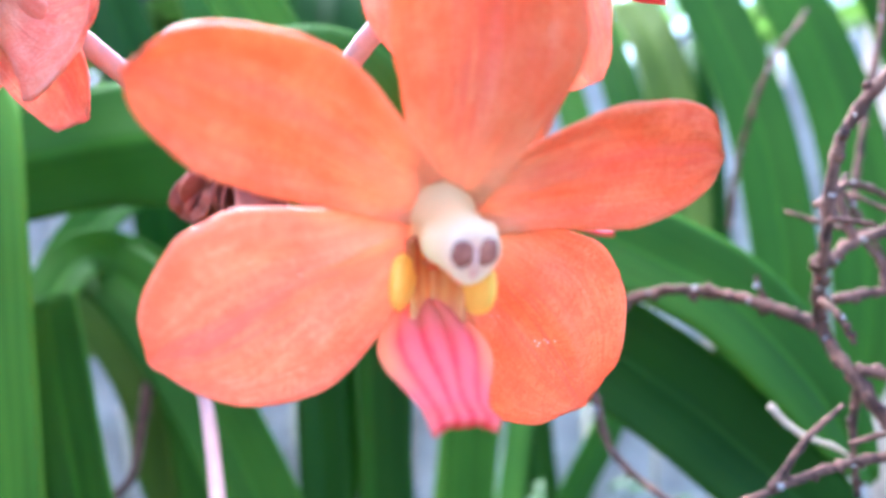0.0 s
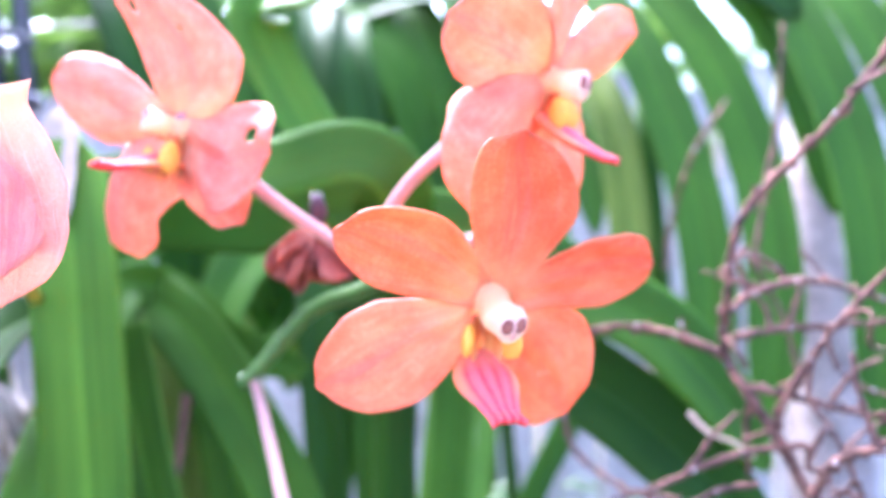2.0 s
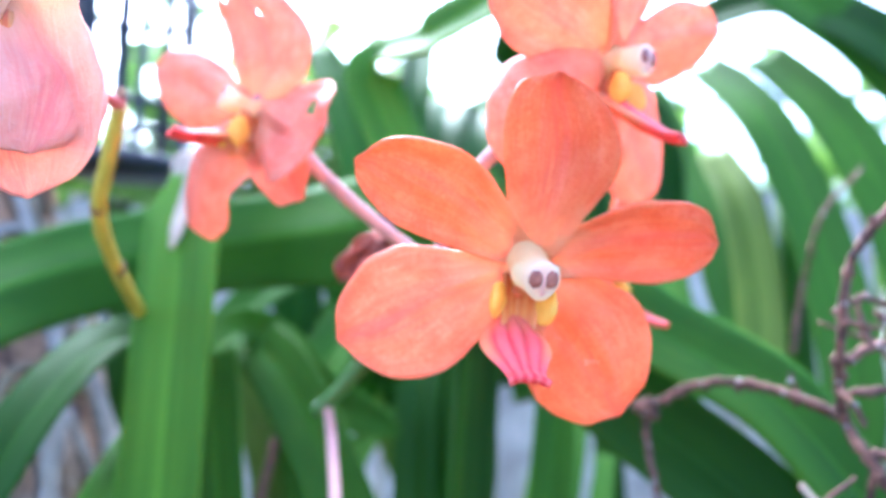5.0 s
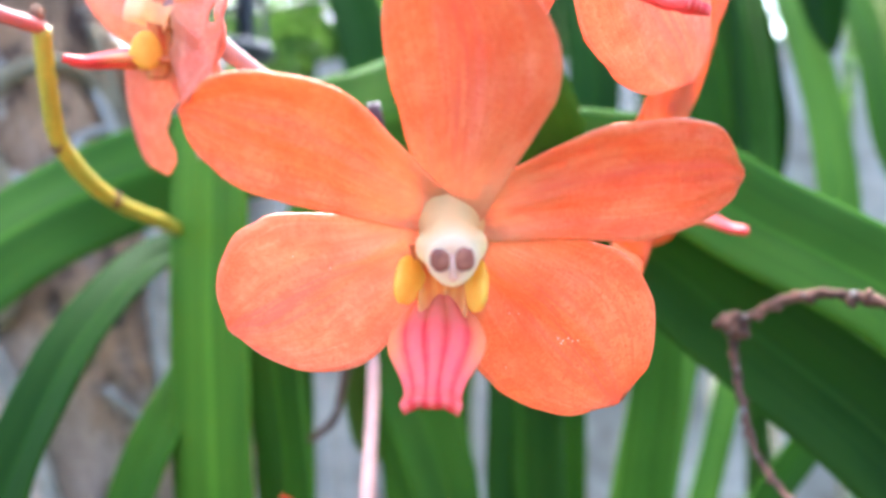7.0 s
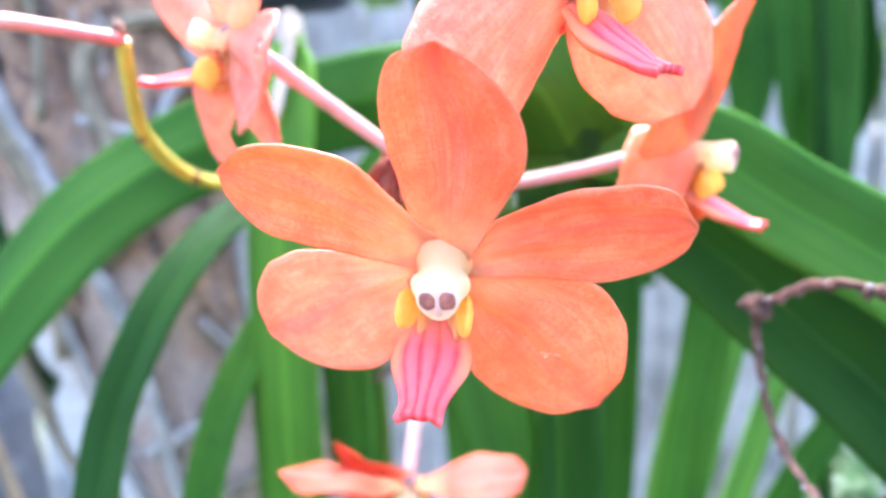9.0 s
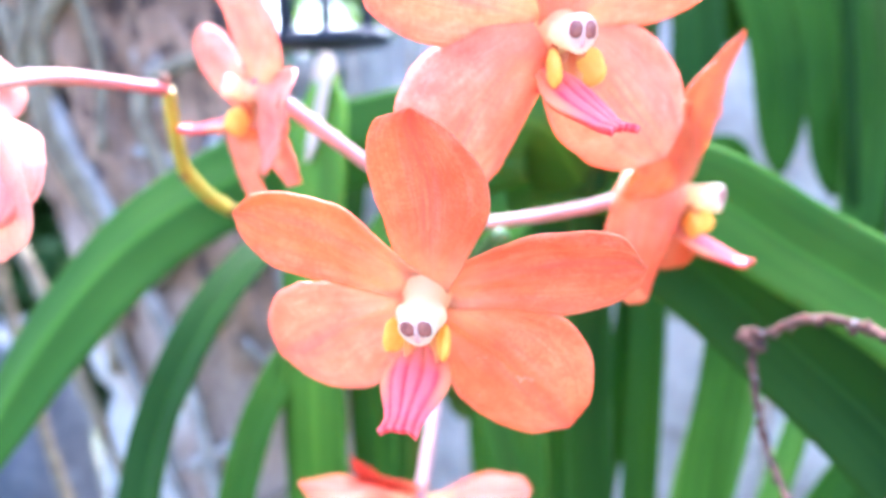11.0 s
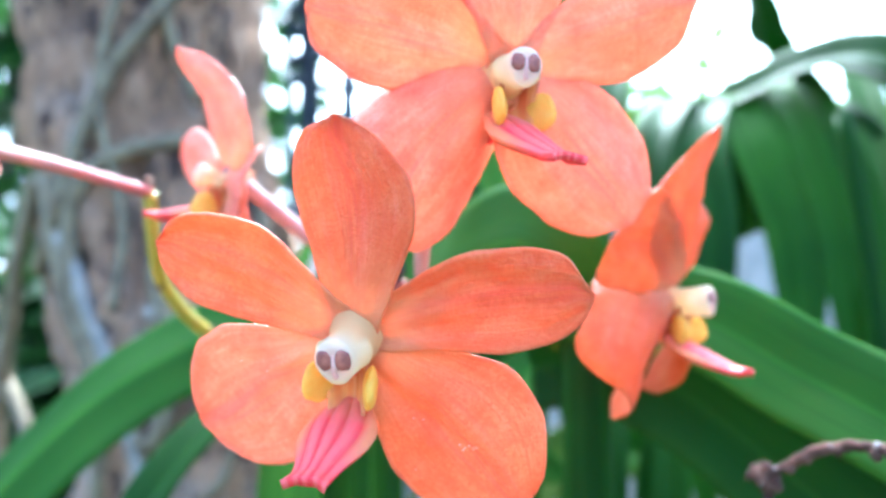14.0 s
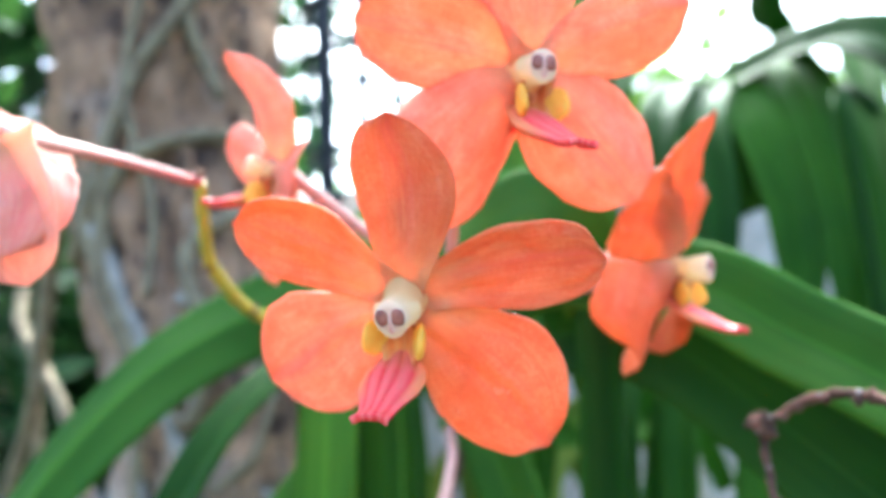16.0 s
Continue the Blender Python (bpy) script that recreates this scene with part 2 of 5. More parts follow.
def leaf_material(name, light, dark, pale=0.3):
    """Smooth waxy strap leaf: soft blotches, faint lengthwise veins, a paler midrib and a few brown flecks."""
    m = Nodes(name)
    uv, ob = m.coords("UV"), m.coords("Object")
    rnd = m.n.new("ShaderNodeObjectInfo").outputs["Random"]
    shift = m.node("ShaderNodeVectorMath", [(uv, 0), (rnd, 1)])
    shift.operation = "ADD"
    lines = m.noise(m.mapped(shift.outputs[0], (0.9, 30, 1)), 1.0, 3)
    big = m.noise(ob, 11, 3)
    spots = m.noise(ob, 130, 5, 0.7)
    c = m.mix(m.ramp(big, (0.3, (0, 0, 0)), (0.7, (1, 1, 1))), dark, light)
    c = m.mix(m.ramp(lines, (0.48, (0, 0, 0)), (0.68, (pale, pale, pale))), c, tuple(v * 1.5 for v in light))
    c = m.mix(m.ramp(lines, (0.32, (0.5, 0.5, 0.5)), (0.46, (0, 0, 0))), c, tuple(v * 0.7 for v in dark))
    bands = m.noise(m.mapped(shift.outputs[0], (1.3, 2.2, 1)), 1.0, 3, 0.5)
    c = m.mix(m.ramp(bands, (0.30, (0.6, 0.6, 0.6)), (0.52, (0, 0, 0))), c, tuple(v * 0.6 for v in dark))
    c = m.mix(m.ramp(bands, (0.54, (0, 0, 0)), (0.75, (0.35, 0.35, 0.35))), c, (light[0] * 1.6, light[1] * 1.35, light[2] * 1.2))
    c = m.mix(m.ramp(rnd, (0.0, (0, 0, 0)), (1.0, (0.5, 0.5, 0.5))), c, dark)
    sep = m.node("ShaderNodeSeparateXYZ", [(uv, 0)])
    mid = m.node("ShaderNodeMath", [(sep.outputs["Y"], 0)])
    mid.operation = "PINGPONG"
    mid.inputs[1].default_value = 0.5
    c = m.mix(m.ramp(mid.outputs[0], (0.46, (0, 0, 0)), (0.495, (0.35, 0.35, 0.35))), c, tuple(v * 1.7 for v in light))
    c = m.mix(m.ramp(mid.outputs[0], (0.0, (0.4, 0.4, 0.4)), (0.025, (0, 0, 0))), c, tuple(v * 1.7 for v in light))
    c = m.mix(m.ramp(spots, (0.70, (0, 0, 0)), (0.76, (0.6, 0.6, 0.6))), c, (0.20, 0.18, 0.07))
    m.base(c, 0.5, 0.09)
    r = m.node("ShaderNodeMapRange", [(spots, "Value")], To_Min=0.48, To_Max=0.66)
    m.l.new(r.outputs[0], m.bsdf.inputs["Roughness"])
    m.bump(m.mix(0.5, lines, spots), 0.15, 0.0004)
    m.thin(m.mix(0.5, c, (0.16, 0.40, 0.02)), 0.20)
    return m.mat


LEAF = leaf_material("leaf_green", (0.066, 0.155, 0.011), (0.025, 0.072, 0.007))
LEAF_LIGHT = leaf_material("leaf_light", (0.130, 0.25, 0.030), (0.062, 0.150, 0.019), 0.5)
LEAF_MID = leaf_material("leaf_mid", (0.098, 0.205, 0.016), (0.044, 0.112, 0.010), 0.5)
# Deeper leaf green: shade between and under the leaves is put into its colour.
LEAF_SHADED = leaf_material("leaf_shaded", (0.029, 0.078, 0.007), (0.011, 0.035, 0.004))
LEAF_OLIVE = leaf_material("leaf_olive", (0.12, 0.17, 0.022), (0.07, 0.11, 0.018))
TIP_DRY = plain("leaf_tip_dry", (0.60, 0.47, 0.33), 0.8, 0.25, 90, thin=0.15)
TWIG = plain("twig_bark", (0.25, 0.130, 0.092), 0.9, 0.6, 170, 0.0007, 1.0, spec=0.2, other=(0.035, 0.020, 0.017))
LICHEN = plain("twig_lichen", (0.40, 0.36, 0.34), 0.9, 0.3, 260, 0.0006, 0.8)
def bark_material():
    """Brown bark in rough plates, with warm patches, dark clefts and pale lichen."""
    m = Nodes("trunk_bark")
    ob = m.coords("Object")
    tall = m.mapped(ob, (1, 1, 0.45))
    plates = m.noise(tall, 58, 7, 0.75)
    big = m.noise(ob, 14, 4, 0.6)
    grit = m.noise(ob, 340, 4, 0.6)
    pale = m.noise(tall, 30, 5, 0.65)
    c = m.mix(m.ramp(big, (0.38, (0, 0, 0)), (0.62, (1, 1, 1))), (0.37, 0.215, 0.125), (0.62, 0.37, 0.21))
    c = m.mix(m.ramp(plates, (0.43, (0.95, 0.95, 0.95)), (0.51, (0, 0, 0))), c, (0.06, 0.037, 0.030))
    c = m.mix(m.ramp(pale, (0.62, (0, 0, 0)), (0.70, (0.75, 0.75, 0.75))), c, (0.60, 0.50, 0.42))
    height = m.node("ShaderNodeSeparateXYZ", [(ob, 0)]).outputs["Z"]
    foot = m.node("ShaderNodeMapRange", [(height, "Value")], From_Min=1.02, From_Max=1.24, To_Min=0.20, To_Max=0.0)
    bleached = m.node("ShaderNodeMath", [(m.noise(tall, 20, 6, 0.7), 0), (foot.outputs[0], 1)])
    bleached.operation = "ADD"
    c = m.mix(m.ramp(bleached.outputs[0], (0.54, (0, 0, 0)), (0.64, (0.85, 0.85, 0.85))), c, (0.64, 0.47, 0.36))
    near = m.node("ShaderNodeVectorMath", [(ob, 0)])
    near.operation = "SUBTRACT"
    near.inputs[1].default_value = (-0.425, 0.130, 0.975)
    far = m.node("ShaderNodeVectorMath", [(m.mapped(near.outputs[0], (1, 1, 0.55)), 0)])
    far.operation = "LENGTH"
    patch = m.node("ShaderNodeMapRange", [(far.outputs["Value"], "Value")], From_Min=0.02, From_Max=0.10, To_Min=0.40, To_Max=0.0)
    crust = m.node("ShaderNodeMath", [(m.noise(tall, 24, 6, 0.7), 0), (patch.outputs[0], 1)])
    crust.operation = "ADD"
    c = m.mix(m.ramp(crust.outputs[0], (0.64, (0, 0, 0)), (0.70, (0.95, 0.95, 0.95))), c, (0.80, 0.74, 0.64))
    c = m.mix(m.ramp(grit, (0.36, (0.5, 0.5, 0.5)), (0.60, (0, 0, 0))), c, (0.10, 0.07, 0.055))
    m.base(c, 0.9, 0.25)
    m.bump(m.mix(0.35, plates, grit), 1.0, 0.014)
    return m.mat


BARK = bark_material()
ROOT = plain("aerial_root", (0.27, 0.215, 0.125), 0.85, 0.35, 70, 0.001, 0.8, other=(0.11, 0.080, 0.045))
ROOT_PALE = plain("aerial_root_pale", (0.42, 0.37, 0.31), 0.85, 0.4, 70, 0.001, 0.8)
PLANK = plain("plank_weathered", (0.62, 0.60, 0.56), 0.9, 0.35, 12, 0.002, 0.7, other=(0.24, 0.225, 0.20))
POST_BLUE = plain("post_blue_grey", (0.15, 0.165, 0.185), 0.9, 0.45, 18, 0.004, 0.9, other=(0.05, 0.058, 0.07))
POST = plain("post_grey", (0.42, 0.36, 0.32), 0.9, 0.45, 34, 0.004, 1.0, other=(0.14, 0.115, 0.10))
BLACK = plain("black_plastic", (0.020, 0.024, 0.034), 0.4, 0.2, 40)
WIRE = plain("wire_dark", (0.05, 0.045, 0.05), 0.6, 0.2, 90)
SOIL = plain("soil", (0.13, 0.10, 0.075), 0.95, 0.4, 9, 0.02, 1.0, other=(0.05, 0.08, 0.03))
FOLIAGE = plain("foliage", (0.055, 0.125, 0.022), 0.5, 0.3, 3, thin=0.3, other=(0.025, 0.065, 0.015))
FOLIAGE_LIGHT = plain("foliage_light", (0.16, 0.28, 0.04), 0.5, 0.3, 3, thin=0.45, other=(0.09, 0.18, 0.03))
GLINT = plain("dew_white", (0.85, 0.85, 0.85), 0.2, 0.05, 60)


# ---- building blocks ----
def part(name, bm, material, parent=None, label="", smooth=True):
    me = bpy.data.meshes.new(name)
    if smooth:
        for f in bm.faces:
            f.smooth = True
    bm.to_mesh(me)
    bm.free()
    me.materials.append(material)
    ob = new(name, me)
    if parent is not None:
        ob.parent = parent
    if label:
        ob["label"] = label
    return ob


def thing(name, label, category, group="", kind="", at=None):
    ob = new(name)
    ob.empty_display_size = 0.01
    if at is not None:
        ob.matrix_world = at
    return tagged(ob, label, category, group, kind)


def solid(ob, thickness, offset=0.0):
    mod = ob.modifiers.new("thickness", "SOLIDIFY")
    mod.thickness, mod.offset = thickness, offset
    return ob


def smooth_path(points, steps=8):
    """A smooth line through the points, with its parameter."""
    p = [Vector(q) for q in points]
    p = [p[0] * 2 - p[1], *p, p[-1] * 2 - p[-2]]
    out = []
    for i in range(1, len(p) - 2):
        for k in range(steps):
            t = k / steps
            a, b, c, d = p[i - 1:i + 3]
            out.append(0.5 * ((2 * b) + (c - a) * t + (2 * a - 5 * b + 4 * c - d) * t * t + (3 * b - a - 3 * c + d) * t ** 3))
    return out + [p[-2]]


def tube(points, radius, end=None, steps=8, sides=10, bumps=0.0, seed=0, bm=None, caps=True):
    """A round stalk along a smooth line, from one radius to another."""
    line = smooth_path(points, steps)
    end = radius if end is None else end
    bm = bm or bmesh.new()
    uv = bm.loops.layers.uv.verify()
    side = None
    rings = []
    for i, p in enumerate(line):
        way = (line[min(i + 1, len(line) - 1)] - line[max(i - 1, 0)]).normalized()
        side = way.orthogonal().normalized() if side is None else (side - way * side.dot(way)).normalized()
        up = way.cross(side)
        r = radius + (end - radius) * i / (len(line) - 1)
        ring = []
        for k in range(sides):
            a = 2 * math.pi * k / sides
            d = side * math.cos(a) + up * math.sin(a)
            q = r * (1 + bumps * noise.noise((p + d * r) * (0.9 / max(r, 1e-4)) + Vector((seed, 0, 0))))
            ring.append(bm.verts.new(p + d * q))
        rings.append(ring)
    n = len(rings) - 1
    for i in range(n):
        for k in range(sides):
            f = bm.faces.new((rings[i][k], rings[i][(k + 1) % sides], rings[i + 1][(k + 1) % sides], rings[i + 1][k]))
            for loop, u in zip(f.loops, (i / n, i / n, (i + 1) / n, (i + 1) / n)):
                loop[uv].uv = (u, k / sides)
    if caps:
        bm.faces.new(rings[0][::-1])
        bm.faces.new(rings[-1])
    return bm


def blob(bm, at, size, seed=0, rough=0.2, rings=6, sides=8):
    """A lumpy rounded body."""
    made = bmesh.ops.create_uvsphere(bm, u_segments=sides, v_segments=rings, radius=1.0)["verts"]
    for v in made:
        v.co *= 1 + rough * noise.noise(v.co * 1.7 + Vector((seed * 3.1, 0, 0)))
        v.co = Vector(at) + Vector((v.co.x * size[0], v.co.y * size[1], v.co.z * size[2]))
    return bm


def sheet(rows, cols, place, bm=None):
    """A grid of points place(u, v) with u and v from 0 to 1, with its UV."""
    bm = bm or bmesh.new()
    uv = bm.loops.layers.uv.verify()
    grid = [[bm.verts.new(place(i / rows, j / cols)) for j in range(cols + 1)] for i in range(rows + 1)]
    for i in range(rows):
        for j in range(cols):
            f = bm.faces.new((grid[i][j], grid[i][j + 1], grid[i + 1][j + 1], grid[i + 1][j]))
            for loop, c in zip(f.loops, ((i, j), (i, j + 1), (i + 1, j + 1), (i + 1, j))):
                loop[uv].uv = (c[0] / rows, c[1] / cols)
    return bm


# ---- orchid flowers ----
def glide(values, k):
    """A smooth run through evenly spaced values."""
    i = min(int(k), len(values) - 2)
    t = k - i
    b, c = values[i], values[i + 1]
    a = values[i - 1] if i else 2 * b - c
    d = values[i + 2] if i + 2 < len(values) else 2 * c - b
    return 0.5 * (2 * b + (c - a) * t + (2 * a - 5 * b + 4 * c - d) * t * t + (3 * b - a - 3 * c + d) * t ** 3)


def petal_bm(angle, length, width, base=0.3, widest=0.6, blunt=2.2, skew=0.0, lift=0.0, curl=0.0, cup=0.1, twist=0.0, wave=0.03, start=0.0, seed=0, bend=0.0, notch=0.0, foot=-0.003, edges=None, fold=0.0):
    """A petal in the flower's plane (x right, z up, -y to the front). angle: its way in degrees; lift and curl bring it forward, as shares of its length. edges: how far each side reaches at even steps, in millimetres."""
    a = radians(angle)
    way, side = Vector((math.cos(a), 0, math.sin(a))), Vector((-math.sin(a), 0, math.cos(a)))

    def place(u, v):
        u *= 0.966
        s = math.sin(u * math.pi / 2) ** 0.9
        w = 2 * v - 1
        if s < widest:
            q = s / widest
            h = base + (1 - base) * (q * q * (3 - 2 * q)) ** 0.85
        else:
            h = max(0.08, max(0.0, 1 - ((s - widest) / (1 - widest)) ** blunt) ** (1 / blunt))
        h *= width / 2 * (1 + 0.07 * noise.noise(Vector((s * 4.2, 3.0 if w > 0 else -3.0, seed * 5.3))) + 0.025 * noise.noise(Vector((s * 13, 7.0 if w > 0 else -7.0, seed * 2.3))))
        mid = 0.0
        if edges:
            k = min(5.999, u / 0.15) if u < 0.9 else 6 + (u - 0.9) / 0.1
            m6, r6 = (edges[0][-1] + edges[1][-1]) / 2, (edges[0][-1] - edges[1][-1]) / 4
            hi, lo = (glide((*e, m6 + q * r6), k) * 0.001 for e, q in zip(edges, (1, -1)))
            h, mid = (hi - lo) / 2, (hi + lo) / 2
            if k > 5:
                full = (edges[0][5] - edges[1][5]) * 0.0005
                h = 0.45 * h + 0.55 * full * math.sqrt(max(0.02, 1 - ((s - 0.916) / 0.084) ** 2))
            h *= 1 + 0.035 * noise.noise(Vector((s * 9, 3.0 if w > 0 else -3.0, seed * 5.3)))
        calm = min(1.0, h / (0.30 * width))
        ripple = wave * width * (noise.noise(Vector((s * 2.3, w * 1.3, seed * 7.7))) + 0.5 * w * w * math.sin(s * 9 + seed * 2 + w))
        ripple += 0.00040 * math.sin(w * 6.5 + seed + 1.5 * s) * math.sin(s * math.pi) + 0.0009 * noise.noise(Vector((s * 5.0, w * 3.2, seed * 3.1))) * min(1.0, s * 2)
        ripple += fold * math.exp(-((w + 0.12 - 0.7 * (s - 0.5)) / 0.16) ** 2) * math.sin(s * math.pi) - 0.0028 * max(0.0, 1 - s * 9)
        ripple *= calm
        forward = lift * length * s + curl * length * s * s + cup * h * w * w * 2 + twist * h * w + ripple
        across = mid + w * h + skew * length * s * s + bend * length * math.sin(s * math.pi)
        reach = start + s * length - notch * length * max(0.0, 1 - abs(w) * 3) * max(0.0, s - 0.9) * 5 - 0.0011 * w * w * max(0.0, s - 0.93) * 14
        return way * reach + side * across + Vector((0, -1, 0)) * forward + Vector((0, 0, foot))

    return sheet(40, 22, place)


def lip_bm(reach=1.0, dip=1.0, rise=0.0):
    """The ridged tongue below the column: it comes forward, sinking a little, and flares at its end."""
    half = (2.7, 3.7, 5.6, 6.5, 6.3, 5.2, 4.0, 3.4, 3.8)

    def place(u, v):
        w = 2 * v - 1
        h = glide(half, u * 8) * 0.001
        y = 0.0020 - 0.0210 * u * reach
        z = -0.0146 + rise * (1 - u) - dip * (0.0032 * math.sin(min(1, u * 1.6) * math.pi / 2) * 0.55 + 0.0042 * u)
        arch = 0.0036 * math.sin(min(1.0, 0.25 + u * 1.5) * math.pi / 2) * max(0.0, 1 - u * 0.85) * (1 - abs(w) ** 2.4)
        ridge = 0.00045 * math.cos(w * 4.5 * math.pi) * (1 - w ** 4) * min(1, u * 5) * max(0.0, 1.0 - u) ** 0.7
        corner = 0.0006 * max(0.0, u - 0.82) / 0.18 * (abs(w) ** 3 - 0.25 + 0.25 * math.cos(w * 7))
        flick = 0.0010 * max(0.0, u - 0.85) / 0.15
        return Vector((w * h - 0.0012 * (1 - u), y - corner, z + arch - 0.0012 + ridge + flick))

    return sheet(32, 40, place)


def throat_bm():
    """The hollow between the lobes, from under the column to the root of the lip."""
    def place(u, v):
        w = 2 * v - 1
        h = 0.0042 - 0.0009 * u
        y = 0.0014 - 0.0050 * abs(w) ** 1.6 * (1 - 0.35 * u) - 0.0026 * u * u
        return Vector((w * h, y, -0.0062 - 0.0096 * u + 0.0012 * abs(w) * (1 - u)))

    return sheet(14, 16, place)


def lobe_bm(sign):
    """A rounded yellow ear beside the column."""
    bm = bmesh.new()
    blob(bm, (0, 0, 0), (0.00128, 0.0034, 0.0037), sign, 0.10, 14, 18)
    for v in bm.verts:
        v.co.y *= 1.0 - 60 * max(0.0, v.co.z)
        v.co.x += sign * 0.10 * (v.co.z + 0.0030) - sign * 40 * v.co.y ** 2
    bm.transform(Matrix.Translation((sign * 0.0046, -0.0040, -0.0106)) @ Matrix.Rotation(sign * 0.50, 4, "Z"))
    return bm


def column_bm(length=0.0104, droop=0.0):
    """The pale column: a collar that spreads into the petals, a waist, small wings, and a blunt end."""
    droop -= 0.12
    way = Vector((0, -math.cos(droop), -math.sin(droop)))
    up = Vector((0, -math.sin(droop), math.cos(droop)))
    girth = (5.8, 4.5, 3.7, 3.35, 3.2, 3.25, 3.35, 3.45, 3.45)

    def place(u, v):
        a = 2 * math.pi * v
        low = max(0.0, -math.sin(a))
        if u < 0.8:
            q = u / 0.8
            r = glide(girth, q * 8) * 0.001
            reach = length * (q * 1.00 - 0.12)
        else:
            q = (u - 0.8) / 0.2
            r = 0.00345 * (1 - q ** 3.4) ** 0.5
            reach = length * (0.88 + 0.115 * q)
        wing = 0.0016 * math.exp(-((u - 0.50) / 0.14) ** 2) * abs(math.cos(a)) ** 3 * (1.0 if math.sin(a) < 0.35 else 0.35)
        scallop = 0.00035 * math.cos(3 * (a + math.pi / 2)) * low * math.exp(-((u - 0.82) / 0.12) ** 2)
        r += wing + scallop + 0.0005 * low * min(1.0, u * 2) * (1 - max(0, u - 0.8) * 5)
        return way * reach + Vector((1, 0, 0)) * (r * math.cos(a)) + up * (r * math.sin(a))

    return sheet(34, 36, place), way, up


def flower(name, label, centre, front, up, petals, scale=1.0, material=PETAL, column_turn=0.0, droop=0.0, lip_turn=0.0, lip_side=0.0, lobe_roll=0.0, lip=None, eaten=(), column_size=1.0, spur=True):
    """An orchid flower that looks to front: three sepals, two petals, the lip with its lobes and the column."""
    f = Vector(front).normalized()
    z = (Vector(up) - f * Vector(up).dot(f)).normalized()
    x = (-f).cross(z).normalized()
    m = Matrix((( x.x, -f.x, z.x, centre[0]), (x.y, -f.y, z.y, centre[1]), (x.z, -f.z, z.z, centre[2]), (0, 0, 0, 1)))
    top = thing(name, label, "flower", "orchid flowers", at=m @ Matrix.Scale(scale, 4))
    for i, (kind, values) in enumerate(petals):
        values = {"seed": i + len(label), **values}
        skin = values.pop("skin", material)
        bm = petal_bm(**values)
        spots = [e[1:] for e in eaten if e[0] == i]
        if spots:
            uv = bm.loops.layers.uv.verify()
            mids = [(q, sum((l[uv].uv for l in q.loops), Vector((0, 0))) / 4) for q in bm.faces]
            bmesh.ops.delete(bm, geom=[q for q, c in mids if any(((c.x - a) / ra) ** 2 + ((c.y - b) / rb) ** 2 < 1 for a, b, ra, rb in spots)], context="FACES")
        solid(part(kind, bm, skin, top), 0.0004)
    turn = Matrix.Rotation(column_turn, 4, "Z")
    bm, way, cup = column_bm(droop=droop)
    seat = Matrix.Translation((-0.0004, 0, -0.0038)) @ Matrix.Scale(column_size, 4)
    bm.transform(seat @ turn)
    col = part("column", bm, COLUMN, top, "white column with a yellow base")
    for s in (-1, 1):
        bm = bmesh.new()
        blob(bm, (0, 0, 0), (0.00152, 0.0007, 0.00185), s, 0.12, 12, 14)
        bm.transform(seat @ turn @ Matrix.Translation(way * 0.0099 + cup * 0.0003 + Vector((s * 0.00142, 0, 0))))
        part("pollinium", bm, POLLEN, col, "dark maroon spot")
    bm = bmesh.new()
    blob(bm, way * 0.0101 - cup * 0.0004, (0.00050, 0.0006, 0.0019), 5, 0.15, 10, 10)
    blob(bm, way * 0.0098 - cup * 0.0021, (0.00075, 0.0006, 0.0009), 7, 0.2, 10, 12)
    bm.transform(seat @ turn)
    part("rostellum", bm, ROSTELLUM, col, "pale pink beak between the spots")
    set_lip = Matrix.Rotation(lip_turn, 4, "Z") @ Matrix.Translation((lip_side, 0, 0))
    lp = lip_bm(**(lip or {}))
    lp.transform(set_lip)
    tongue = solid(part("lip", lp, LIP, top, "ridged pink lip"), 0.0015)
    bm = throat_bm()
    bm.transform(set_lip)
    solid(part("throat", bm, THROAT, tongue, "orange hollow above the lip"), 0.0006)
    for s in (-1, 1):
        bm = lobe_bm(s)
        bm.transform(set_lip @ Matrix.Translation((0, 0, -0.0112)) @ Matrix.Rotation(lobe_roll, 4, "Y") @ Matrix.Translation((0, 0, 0.0112)))
        part("side_lobe", bm, LOBE, tongue, "rounded yellow side lobe")
    if spur:
        bm = tube([(0, 0.001, -0.008), (0, 0.003, -0.011), (0, 0.006, -0.016)], 0.0024, 0.0014)
        bm.transform(set_lip)
        part("spur", bm, LIP, tongue)
    return top


